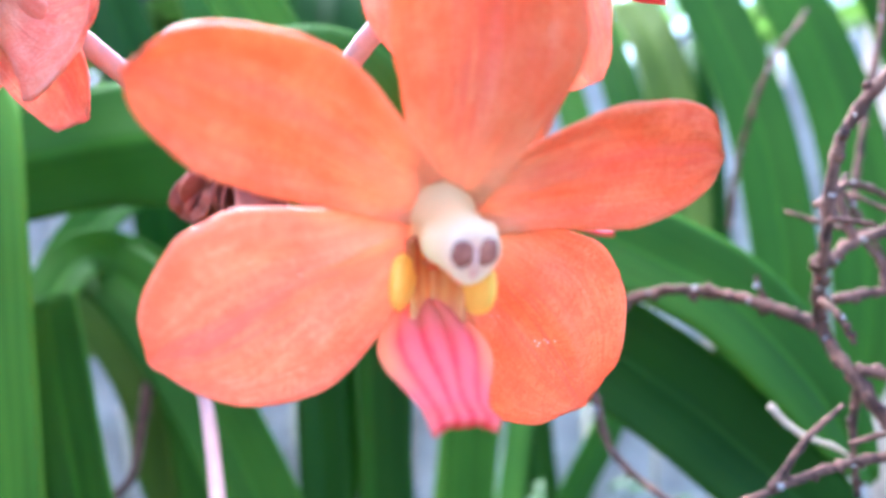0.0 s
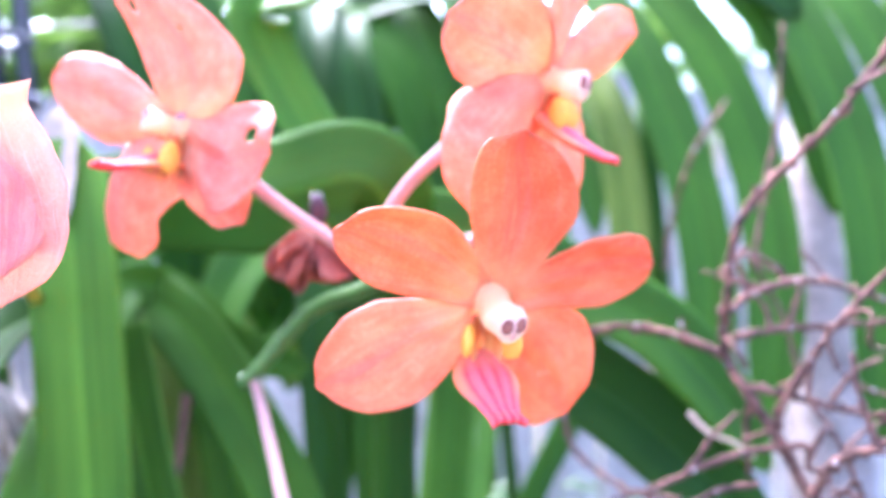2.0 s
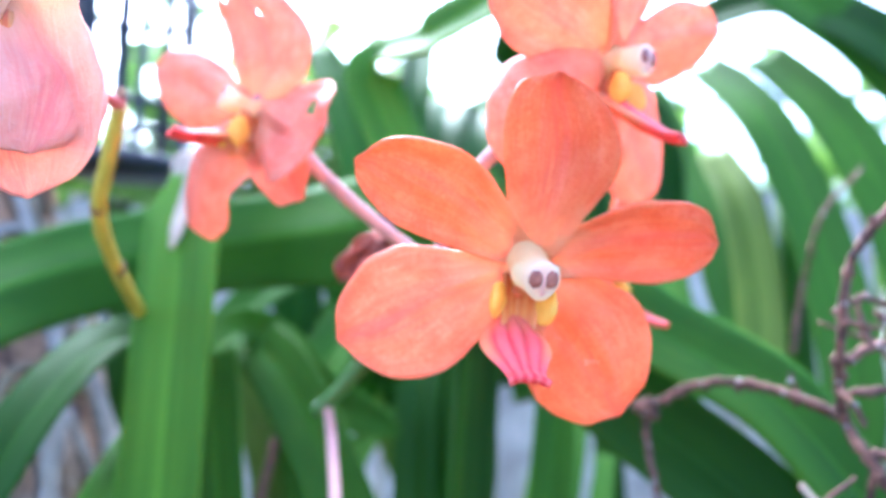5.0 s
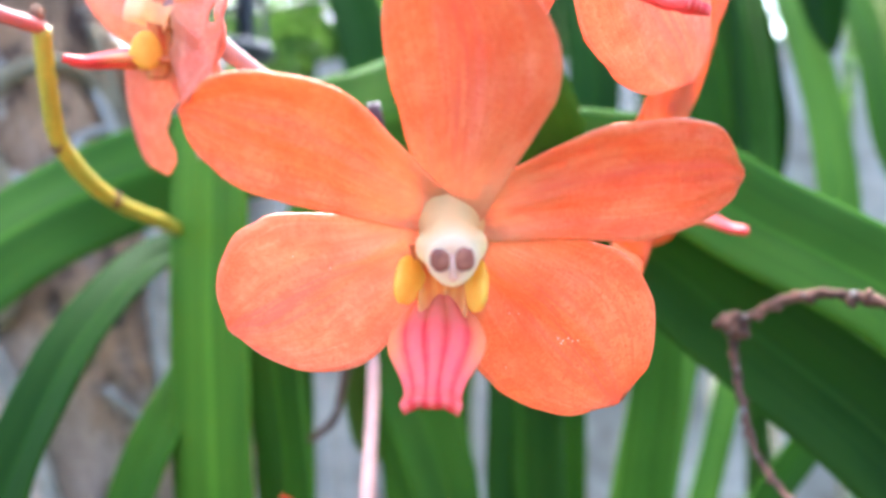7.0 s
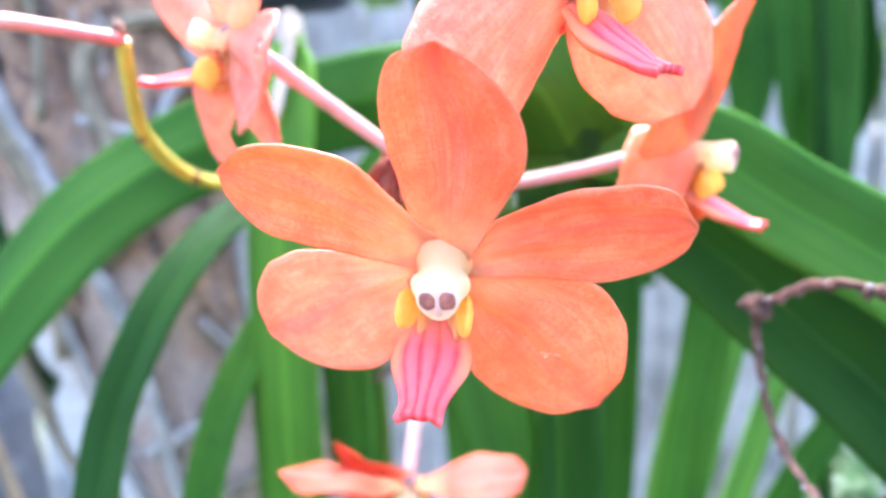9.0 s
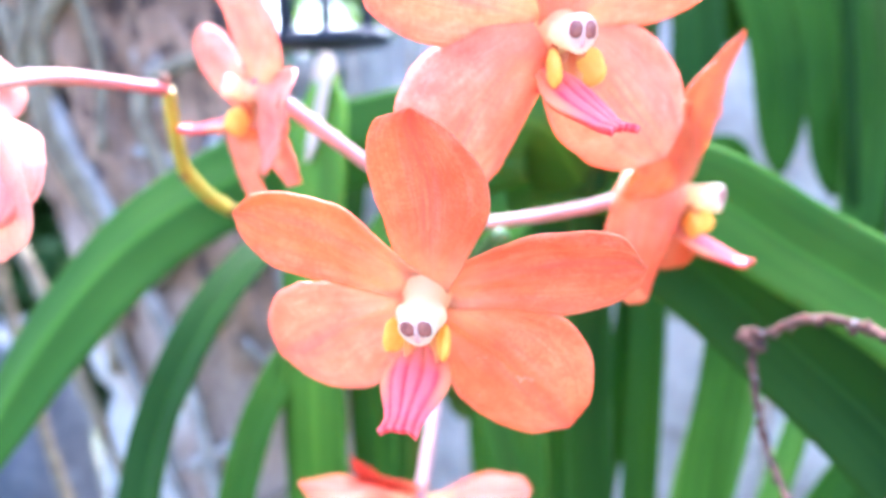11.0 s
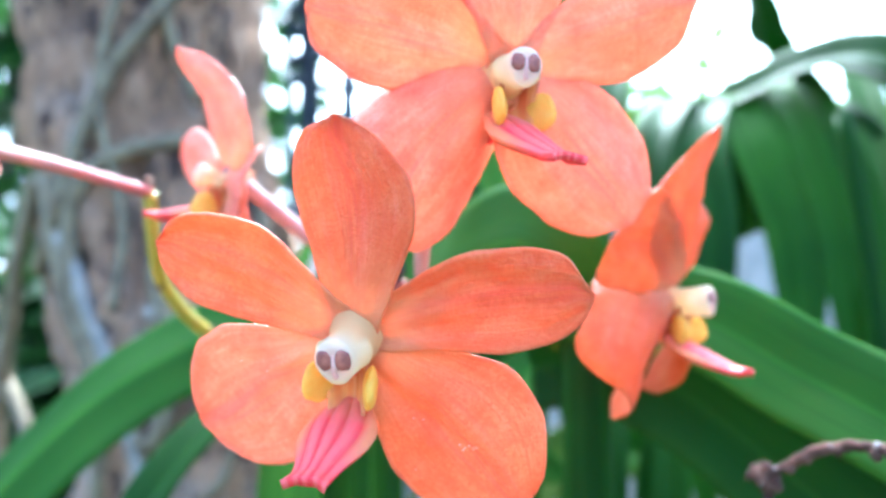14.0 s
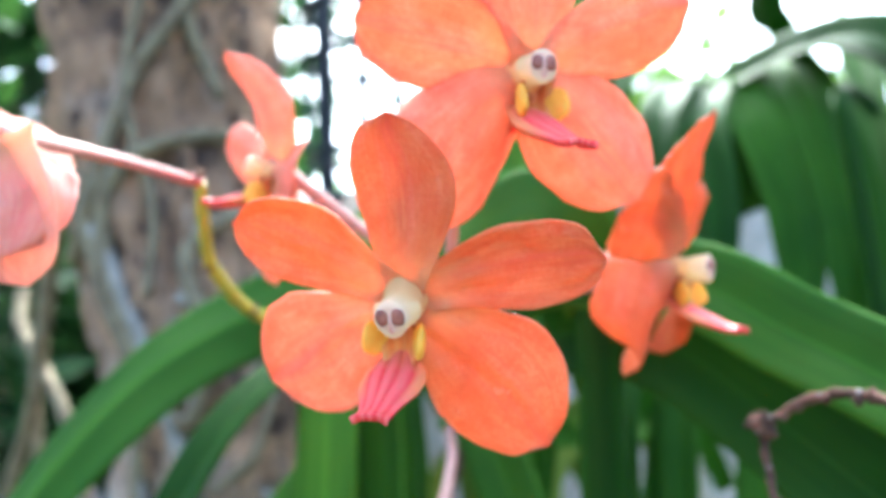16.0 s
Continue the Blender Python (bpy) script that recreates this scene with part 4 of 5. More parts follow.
# hanging leaves of the plant behind
behind = thing("orchid_plant", "orchid plant with long hanging strap leaves behind the flowers", "plant", "orchid plants")
part("plant_stem", tube([(0.0, 0.41, 0.0), (0.0, 0.40, 0.55), (0.0, 0.40, 0.9), (-0.02, 0.41, 1.20), (-0.03, 0.41, 1.33)], 0.006, 0.005, bumps=0.15), LEAF_SHADED, behind)
for pts, width, mat in (
    (((-0.2020, 0.2008, 1.1655), (-0.1883, 0.1870, 1.1162), (-0.1749, 0.1655, 1.0368), (-0.1622, 0.1418, 0.9514)), 0.030, LEAF),
    (((-0.1600, 0.2323, 1.1478), (-0.1474, 0.2177, 1.0989), (-0.1323, 0.2012, 1.0343), (-0.1179, 0.1790, 0.9488)), 0.042, LEAF),
    (((-0.1136, 0.2750, 1.1603), (-0.1065, 0.2519, 1.0965), (-0.0993, 0.2289, 1.0324), (-0.0890, 0.2033, 0.9471)), 0.034, LEAF_SHADED),
    (((-0.0934, 0.3033, 1.1507), (-0.0874, 0.2804, 1.0916), (-0.0807, 0.2565, 1.0259), (-0.0731, 0.2281, 0.9385)), 0.030, LEAF),
    (((-0.0336, 0.3171, 1.1628), (-0.0372, 0.2887, 1.1141), (-0.0417, 0.2587, 1.0625), (-0.0469, 0.2236, 0.9924)), 0.044, LEAF_LIGHT),
    (((-0.0169, 0.3716, 1.1088), (-0.0205, 0.3452, 1.0684), (-0.0278, 0.3139, 1.0210), (-0.0367, 0.2811, 0.9733)), 0.022, LEAF_LIGHT),
    (((-0.0349, 0.2729, 1.1778), (-0.0354, 0.2572, 1.1121), (-0.0385, 0.2424, 1.0611), (-0.0423, 0.2245, 0.9734)), 0.034, LEAF),
    (((-0.1004, 0.3039, 1.1478), (-0.1024, 0.2898, 1.1029), (-0.1078, 0.2744, 1.0466), (-0.1138, 0.2554, 0.9495)), 0.030, LEAF),
    (((-0.1742, 0.3005, 1.1977), (-0.1727, 0.2878, 1.1651), (-0.1717, 0.2730, 1.1078), (-0.1729, 0.2549, 1.0150)), 0.034, LEAF),
    (((0.0419, 0.3160, 1.1163), (0.0269, 0.3012, 1.0791), (0.0061, 0.2859, 1.0432), (-0.0209, 0.2675, 0.9787)), 0.024, LEAF),
    (((-0.3531, 0.3700, 1.0596), (-0.3309, 0.3500, 1.0027), (-0.3111, 0.3300, 0.9429), (-0.2940, 0.3100, 0.8744)), 0.026, LEAF_OLIVE),
    (((-0.2424, 0.3700, 1.0757), (-0.2222, 0.3500, 1.0259), (-0.2025, 0.3300, 0.9745), (-0.1856, 0.3100, 0.9161)), 0.052, LEAF_OLIVE),
    (((-0.2060, 0.3900, 1.0700), (-0.2023, 0.3700, 1.0235), (-0.1881, 0.3500, 0.9702), (-0.1765, 0.3300, 0.9089)), 0.030, LEAF),
):
    x, y, z = pts[0]
    if x < -0.08:
        pts = ((x * 0.75, y + 0.10, z - 0.01), (x * 0.85, y + 0.08, z + 0.05), (x * 0.95, y + 0.035, z + 0.04), *pts)
    strap(pts, width * 0.66, behind, mat, (0.3, -1, 0.15), 0.5)

# fountain of arching leaves
arching = thing("orchid_plant", "dark green plant with a fountain of arching leaves", "plant", "orchid plants")
part("plant_stem", tube([(-0.03, 0.63, 0.0), (-0.03, 0.62, 0.5), (-0.03, 0.60, 0.9), (-0.04, 0.58, 1.25)], 0.014, 0.010, bumps=0.15), LEAF_SHADED, arching)
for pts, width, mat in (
    (((-0.1497, 0.5283, 1.2808), (-0.1489, 0.4605, 1.3643), (-0.1382, 0.3920, 1.3384), (-0.1325, 0.3542, 1.2644), (-0.1349, 0.3368, 1.1872)), 0.030, LEAF_SHADED),
    (((-0.1362, 0.5409, 1.2805), (-0.1316, 0.4768, 1.3638), (-0.1174, 0.4122, 1.3340), (-0.1025, 0.3823, 1.2636), (-0.1024, 0.3673, 1.1864)), 0.032, LEAF_SHADED),
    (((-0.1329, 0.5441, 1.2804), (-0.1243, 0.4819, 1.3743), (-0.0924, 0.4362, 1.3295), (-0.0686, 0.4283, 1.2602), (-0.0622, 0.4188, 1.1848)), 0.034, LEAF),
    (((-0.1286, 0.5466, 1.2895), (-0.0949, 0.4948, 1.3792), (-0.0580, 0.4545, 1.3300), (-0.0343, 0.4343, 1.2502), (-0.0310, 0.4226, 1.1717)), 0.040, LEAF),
    (((-0.1215, 0.5526, 1.2939), (-0.0755, 0.4983, 1.3839), (-0.0288, 0.4610, 1.3731), (0.0093, 0.4474, 1.3367), (0.0265, 0.4468, 1.2686)), 0.034, LEAF_SHADED),
    (((-0.1194, 0.5567, 1.2801), (-0.0696, 0.5093, 1.3506), (-0.0339, 0.4923, 1.3202), (-0.0164, 0.4932, 1.2451), (-0.0097, 0.4819, 1.1830)), 0.028, LEAF_SHADED),
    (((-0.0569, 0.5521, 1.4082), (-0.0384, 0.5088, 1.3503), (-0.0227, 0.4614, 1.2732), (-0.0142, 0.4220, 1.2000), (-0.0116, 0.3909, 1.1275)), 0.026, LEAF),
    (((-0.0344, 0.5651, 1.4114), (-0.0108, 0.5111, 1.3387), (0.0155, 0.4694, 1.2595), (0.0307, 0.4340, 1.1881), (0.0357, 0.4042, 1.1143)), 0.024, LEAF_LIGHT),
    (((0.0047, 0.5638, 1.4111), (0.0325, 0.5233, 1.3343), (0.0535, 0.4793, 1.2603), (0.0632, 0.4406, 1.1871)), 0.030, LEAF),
    (((-0.1851, 0.4738, 1.3490), (-0.1162, 0.4663, 1.3696), (-0.0589, 0.4497, 1.3777), (-0.0128, 0.4390, 1.3679), (0.0260, 0.4387, 1.3349)), 0.036, LEAF_SHADED),
    (((-0.2741, 0.3440, 1.3910), (-0.2418, 0.3149, 1.3423), (-0.2116, 0.2980, 1.2688), (-0.1975, 0.2881, 1.1926), (-0.1947, 0.2858, 1.1175)), 0.030, LEAF_SHADED),
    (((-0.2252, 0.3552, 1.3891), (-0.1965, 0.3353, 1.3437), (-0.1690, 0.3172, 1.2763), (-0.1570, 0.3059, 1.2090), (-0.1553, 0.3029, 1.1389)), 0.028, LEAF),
    (((-0.1520, 0.3718, 1.3883), (-0.1454, 0.3369, 1.3391), (-0.1473, 0.3220, 1.2774), (-0.1467, 0.3075, 1.2166), (-0.1417, 0.3059, 1.1396)), 0.026, LEAF_SHADED),
    (((-0.150, 0.640, 1.380), (-0.146, 0.645, 1.440), (-0.135, 0.590, 1.468), (-0.126, 0.530, 1.500), (-0.120, 0.480, 1.545)), 0.046, LEAF_SHADED),
    (((-0.3458, 0.2988, 1.2682), (-0.3458, 0.2822, 1.2275), (-0.3405, 0.2572, 1.1791), (-0.3339, 0.2447, 1.1124), (-0.3277, 0.2433, 1.0358)), 0.026, LEAF_SHADED),
    (((-0.3431, 0.3223, 1.2441), (-0.3299, 0.2992, 1.1953), (-0.3191, 0.2764, 1.1376), (-0.3087, 0.2653, 1.0646)), 0.024, LEAF_SHADED),
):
    strap(pts, width, arching, mat, (0.3, -0.8, 0.6), 0.42)

# arching leaves beside the twigs
side_plant = thing("orchid_plant", "orchid plant with broad leaves arching beside dry twigs", "plant", "orchid plants")
part("plant_stem", tube([(0.17, 0.56, 0.0), (0.16, 0.55, 0.5), (0.14, 0.52, 0.9), (0.11, 0.50, 1.3)], 0.014, 0.010, bumps=0.15), LEAF_SHADED, side_plant)
for pts, width, mat in (
    (((0.0448, 0.3986, 1.3719), (0.0764, 0.3574, 1.3240), (0.1020, 0.3232, 1.2470), (0.1120, 0.2977, 1.1723), (0.1096, 0.2817, 1.1050)), 0.030, LEAF),
    (((0.0835, 0.4031, 1.3785), (0.1224, 0.3614, 1.3156), (0.1467, 0.3269, 1.2356), (0.1499, 0.3005, 1.1584), (0.1403, 0.2832, 1.0855)), 0.032, LEAF),
    (((0.0513, 0.3940, 1.3101), (0.0659, 0.3617, 1.2683), (0.0726, 0.3373, 1.2106), (0.0716, 0.3114, 1.1445)), 0.026, LEAF_OLIVE),
    (((0.1619, 0.3910, 1.3776), (0.1822, 0.3476, 1.3167), (0.1977, 0.3124, 1.2398), (0.2007, 0.2857, 1.1598), (0.1958, 0.2687, 1.0844)), 0.032, LEAF),
    (((0.1991, 0.4161, 1.3904), (0.2256, 0.3731, 1.3267), (0.2436, 0.3384, 1.2528), (0.2503, 0.3117, 1.1682)), 0.030, LEAF),
    (((0.0477, 0.3882, 1.4701), (0.0929, 0.3730, 1.4106), (0.1397, 0.3660, 1.3639), (0.1860, 0.3650, 1.2950), (0.2080, 0.3600, 1.2019)), 0.036, LEAF),
    (((0.0329, 0.4065, 1.4049), (0.0878, 0.3888, 1.4108), (0.1343, 0.3626, 1.3781), (0.1793, 0.3485, 1.3252)), 0.034, LEAF_SHADED),
):
    strap(pts, width, side_plant, mat, (-0.1, -1, 0.45), 0.3)

# ---- dry twigs ----
dry = thing("dry_branch", "leafless dry branch with many knobbly grey-brown twigs", "branch")
TWIGS = []
for i, (pts, r0, r1) in enumerate((
    (((0.1118, 0.0937, 1.0870), (0.0968, 0.0947, 1.1170), (0.0860, 0.1006, 1.1400), (0.0763, 0.1061, 1.1567), (0.0719, 0.1149, 1.167), (0.0696, 0.1075, 1.1814), (0.0695, 0.1035, 1.1885), (0.0713, 0.1001, 1.2109), (0.0803, 0.0972, 1.2254), (0.0949, 0.0900, 1.2420), (0.1048, 0.0823, 1.2580), (0.1169, 0.0750, 1.2759)), 0.0022, 0.0012),
    (((0.0719, 0.1149, 1.167), (0.0585, 0.1227, 1.1720), (0.0443, 0.1295, 1.1745), (0.0310, 0.1350, 1.1728), (0.0150, 0.1360, 1.1640)), 0.0020, 0.0014),
    (((0.0150, 0.1360, 1.1640), (0.0150, 0.1370, 1.1531), (0.0179, 0.1357, 1.1391), (0.0220, 0.1351, 1.1260), (0.0377, 0.1140, 1.1195), (0.0548, 0.1058, 1.1199)), 0.0015, 0.0010),
    (((0.0717, 0.1088, 1.1830), (0.0794, 0.1141, 1.1877), (0.0970, 0.1212, 1.1912), (0.1142, 0.1278, 1.1887), (0.1358, 0.1345, 1.1809)), 0.0018, 0.0010),
    (((0.0732, 0.1093, 1.1746), (0.0912, 0.1143, 1.1762), (0.1060, 0.1158, 1.1763), (0.1319, 0.1187, 1.1778)), 0.0016, 0.0009),
    (((0.0772, 0.1063, 1.1585), (0.0907, 0.1024, 1.1559), (0.1027, 0.0984, 1.1531), (0.1210, 0.0950, 1.1501)), 0.0018, 0.0011),
    (((0.0826, 0.0957, 1.1453), (0.0828, 0.0916, 1.1563), (0.0905, 0.0886, 1.1717), (0.0986, 0.0855, 1.1848), (0.1117, 0.0784, 1.2041)), 0.0017, 0.0009),
    (((0.0902, 0.0912, 1.1433), (0.0729, 0.0942, 1.1404), (0.0554, 0.0919, 1.1348), (0.0414, 0.0900, 1.1295), (0.0292, 0.0886, 1.1269)), 0.0015, 0.0008),
    (((0.0877, 0.0798, 1.1306), (0.0924, 0.0763, 1.1429), (0.1028, 0.0729, 1.1496), (0.1172, 0.0699, 1.1557)), 0.0022, 0.0012),
    (((0.0970, 0.1665, 1.1901), (0.1021, 0.1697, 1.2210), (0.1082, 0.1728, 1.2497), (0.1117, 0.1765, 1.2897)), 0.0013, 0.0009),
    (((0.0770, 0.2445, 1.1819), (0.0807, 0.2422, 1.2102), (0.0836, 0.209, 1.2405), (0.1054, 0.2344, 1.2660)), 0.0016, 0.0008),
    (((0.0908, 0.1566, 1.1999), (0.1053, 0.1557, 1.1716), (0.1093, 0.1490, 1.1470)), 0.0011, 0.0008),
    (((0.0784, 0.1073, 1.1564), (0.0775, 0.1100, 1.1423), (0.0781, 0.1087, 1.1257)), 0.0014, 0.0009),
    (((0.0676, 0.1036, 1.1974), (0.0772, 0.1100, 1.2021), (0.0888, 0.1159, 1.1976), (0.0915, 0.1158, 1.1938)), 0.0011, 0.0007),
    (((0.0908, 0.0927, 1.1357), (0.0991, 0.0975, 1.1466), (0.1075, 0.0970, 1.1306), (0.1124, 0.0963, 1.1166)), 0.0012, 0.0008),
    (((0.0765, 0.0947, 1.1294), (0.0632, 0.0893, 1.1297), (0.0524, 0.0858, 1.1257)), 0.0012, 0.0008),
    (((0.1050, 0.1157, 1.1758), (0.1094, 0.1150, 1.1618), (0.1203, 0.1154, 1.1540), (0.1313, 0.1164, 1.1519)), 0.0010, 0.0007),
    (((0.0697, 0.1079, 1.1749), (0.0716, 0.1019, 1.1724), (0.0744, 0.0996, 1.1657)), 0.0012, 0.0007),
    (((0.0623, 0.1229, 1.1700), (0.0595, 0.1231, 1.1759), (0.0586, 0.1233, 1.1788)), 0.0008, 0.0006),
)):
    TWIGS.append(pts)
    r0, r1 = r0 * 0.82, r1 * 0.85
    bm = tube(pts, r0, r1, steps=10, sides=9, bumps=0.8, seed=i)
    line = smooth_path(pts, 10)
    rnd = random.Random(i)
    for k in range(3, len(line) - 2, 3):
        blob(bm, line[k] + Vector((rnd.uniform(-1, 1), rnd.uniform(-1, 1), rnd.uniform(-1, 1))) * r0 * 0.7, (r0 * 0.95, r0 * 0.95, r0 * 1.1) if k % 2 else (r0 * 0.7, r0 * 0.7, r0 * 0.8), k + i, 0.6, 5, 6)
    part("twig", bm, TWIG, dry)
bm = bmesh.new()
for k, (dx, dy, dz, r) in enumerate(((0, 0, 0, 0.0030), (-0.0028, 0, 0.0008, 0.0020), (0.0024, -0.0004, -0.0016, 0.0022), (-0.0044, 0, -0.0004, 0.0013), (0.0004, -0.0014, 0.0022, 0.0017))):
    blob(bm, (0.0150 + dx, 0.1360 + dy, 1.1640 + dz), (r, r * 0.9, r), k, 0.8, 7, 9)
part("knot", bm, TWIG, dry, "swollen knobbly fork")
rnd = random.Random(77)
for i in range(26):
    line = smooth_path(TWIGS[(0, 3, 5, 6, 7, 8, 4, 14)[i % 8]], 10)
    root = line[rnd.randrange(4, len(line) - 3)]
    way = Vector((rnd.uniform(-1, 1), rnd.uniform(-0.4, 0.5), rnd.uniform(-0.8, 1))).normalized()
    bow = Vector((rnd.uniform(-1, 1), 0, rnd.uniform(-1, 1))) * 0.004
    size = rnd.uniform(0.010, 0.030)
    part("twig", tube([root, root + way * size * 0.5 + bow, root + way * size], 0.0010, 0.0006, steps=6, sides=7, bumps=0.8, seed=i), TWIG, dry)
for i, pts in enumerate(TWIGS):
    line = smooth_path(pts, 10)
    rnd = random.Random(50 + i)
    for k in range(2, len(line) - 2, 9):
        bm = bmesh.new()
        r = rnd.uniform(0.0004, 0.0009)
        blob(bm, line[k] + Vector((rnd.uniform(-1, 1), -1.0, rnd.uniform(-1, 1))) * r, (r, r, r), i + k, 0.5, 5, 7)
        part("lichen_patch", bm, LICHEN, dry, "pale lichen patch")

# ---- tree trunk with roots ----
TX, TR = (-0.4555, 0.1880), 0.079


def trunk_at(a, z, out=0.0):
    """A point on the trunk, which leans and widens towards its foot."""
    q = min(1.0, max(0.0, (1.40 - z) / 0.40))
    q = q * q * (3 - 2 * q)
    r = TR + out + 0.016 * q
    return Vector((TX[0] + 0.075 * q + r * math.cos(a), TX[1] + 0.045 * q + r * math.sin(a), z))


tree = thing("tree_trunk", "brown tree trunk wrapped in grey climbing roots", "tree trunk")


def trunk_place(u, v):
    a, z = 2 * math.pi * v, u * 2.6
    n = noise.fractal(Vector((math.cos(a) * 3.5, math.sin(a) * 3.5, z * 9)), 0.8, 2.0, 5)
    plates = noise.voronoi(Vector((math.cos(a) * 4, math.sin(a) * 4, z * 16)))[0]
    flare = 0.05 * max(0.0, 0.5 - z) ** 2
    return trunk_at(a, z, 0.009 * n + 0.022 * min(0.5, plates[1] - plates[0]) + flare)


part("trunk", sheet(220, 72, trunk_place), BARK, tree)
FACE = math.atan2(-0.0965 - TX[1], 0.106 - TX[0])
for i, (way, r, pale) in enumerate((
    (((-1.0, 1.08), (-0.7, 1.17), (-0.75, 1.26), (-0.45, 1.31), (0.1, 1.33), (0.7, 1.335)), 0.0060, 0),
    (((-1.2, 1.25), (-0.75, 1.29), (-0.3, 1.37), (0.15, 1.43), (0.8, 1.50)), 0.0055, 0),
    (((-0.2, 1.62), (-0.1, 1.50), (0.15, 1.41), (0.35, 1.36)), 0.0050, 0),
    (((-0.9, 1.31), (-0.8, 1.21), (-0.5, 1.14), (-0.2, 1.19), (-0.15, 1.25), (0.35, 1.275), (0.6, 1.25), (0.62, 1.16)), 0.0055, 0),
    (((-0.8, 1.27), (-0.62, 1.20), (-0.5, 1.08), (-0.42, 0.98), (-0.2, 0.90)), 0.0055, 1),
    (((-0.6, 1.02), (-0.1, 1.05), (0.3, 1.12), (0.5, 1.20), (0.55, 1.27)), 0.0048, 1),
    (((-1.2, 1.00), (-0.6, 0.97), (0.1, 1.00), (0.8, 0.99)), 0.0050, 0),
    (((0.0, 0.85), (0.3, 0.98), (0.2, 1.10), (0.5, 1.18), (0.9, 1.20)), 0.0050, 1),
    (((-0.3, 1.22), (0.05, 1.21), (0.35, 1.235), (0.9, 1.24)), 0.0040, 1),
    (((0.1, 0.80), (-0.25, 0.93), (-0.7, 1.00), (-0.9, 1.12)), 0.0045, 1),
    (((0.62, 0.90), (0.5, 1.02), (0.66, 1.12), (0.55, 1.22)), 0.0048, 1),
    (((-0.4, 1.10), (-0.1, 1.12), (0.2, 1.16), (0.7, 1.14)), 0.0030, 0),
    (((0.75, 1.30), (0.62, 1.22), (0.72, 1.15), (0.55, 1.06), (0.62, 0.97)), 0.0034, 0),
    (((-0.2, 1.44), (-0.35, 1.36), (-0.3, 1.28), (-0.5, 1.22)), 0.0034, 0),
    (((-0.55, 1.55), (-0.35, 1.46), (0.0, 1.44), (0.3, 1.49)), 0.0036, 0),
    (((0.9, 1.22), (0.7, 1.15), (0.85, 1.06), (0.6, 0.98), (0.75, 0.88)), 0.0040, 1),
    (((1.3, 1.16), (1.0, 1.10), (0.75, 1.12), (0.45, 1.08), (0.2, 1.02)), 0.0036, 1),
    (((1.5, 1.20), (1.25, 1.12), (1.1, 1.02), (0.9, 0.95)), 0.0044, 0),
    (((0.4, 1.14), (0.6, 1.06), (0.9, 1.03), (1.3, 1.06)), 0.0032, 1),
    (((-0.1, 1.10), (0.15, 1.05), (0.1, 0.97), (0.35, 0.90)), 0.0030, 1),
)):
    pts = [trunk_at(FACE + a, z, 0.010 + 0.002 * (k % 2)) for k, (a, z) in enumerate(way)]
    part("climbing_root", tube(pts, r * (1.0 if pale else 1.1), r * (0.8 if pale else 0.9), bumps=0.25, seed=i, sides=9), ROOT_PALE if pale else ROOT, tree)

for i, pts in enumerate((
    ((-0.455, 0.108, 1.310), (-0.520, 0.120, 1.262), (-0.560, 0.130, 1.222), (-0.575, 0.130, 1.180), (-0.598, 0.140, 1.100), (-0.580, 0.160, 0.900), (-0.500, 0.200, 0.550)),
    ((-0.640, 0.140, 1.240), (-0.6153, 0.130, 1.210), (-0.5744, 0.130, 1.182), (-0.500, 0.125, 1.140), (-0.440, 0.128, 1.050), (-0.400, 0.140, 0.960)),
    ((-0.646, 0.130, 1.060), (-0.590, 0.130, 1.130), (-0.530, 0.120, 1.200), (-0.490, 0.112, 1.260), (-0.440, 0.108, 1.330)),
)):
    part("hanging_root", tube(pts, 0.0056, 0.0044, bumps=0.25, seed=i + 40, sides=9), ROOT, tree)

# ---- black slotted basket beside the trunk ----
BX = (-0.3216, 0.2728, 1.3286)
basket = thing("plant_basket", "black plastic slotted basket hanging by wires", "basket", at=Matrix.Translation(BX))
for k in range(8):
    a = radians(-42) + 2 * math.pi * k / 8
    bm = bmesh.new()
    bmesh.ops.create_cube(bm, size=1.0)
    bm.transform(Matrix.Rotation(a, 4, "Z") @ Matrix.Translation((0.040, 0, 0.05)) @ Matrix.Diagonal((0.003, 0.0050 + 0.003 * (k % 3), 0.19, 1)))
    bmesh.ops.bevel(bm, geom=bm.edges[:], offset=0.0008, segments=2, affect="EDGES")
    part("rib", bm, BLACK, basket, smooth=False)
for z, h in ((-0.042, 0.010), (-0.006, 0.006), (0.066, 0.006), (0.104, 0.008), (0.142, 0.010)):
    ring = tube([(0.040 * math.cos(2 * math.pi * k / 24), 0.040 * math.sin(2 * math.pi * k / 24), z) for k in range(25)], h / 2, steps=2, sides=8)
    part("hoop", ring, BLACK, basket)
bm = bmesh.new()
bmesh.ops.create_cone(bm, cap_ends=True, segments=32, radius1=0.036, radius2=0.040, depth=0.006)
bm.transform(Matrix.Translation((0, 0, -0.045)))
part("base_disc", bm, BLACK, basket)

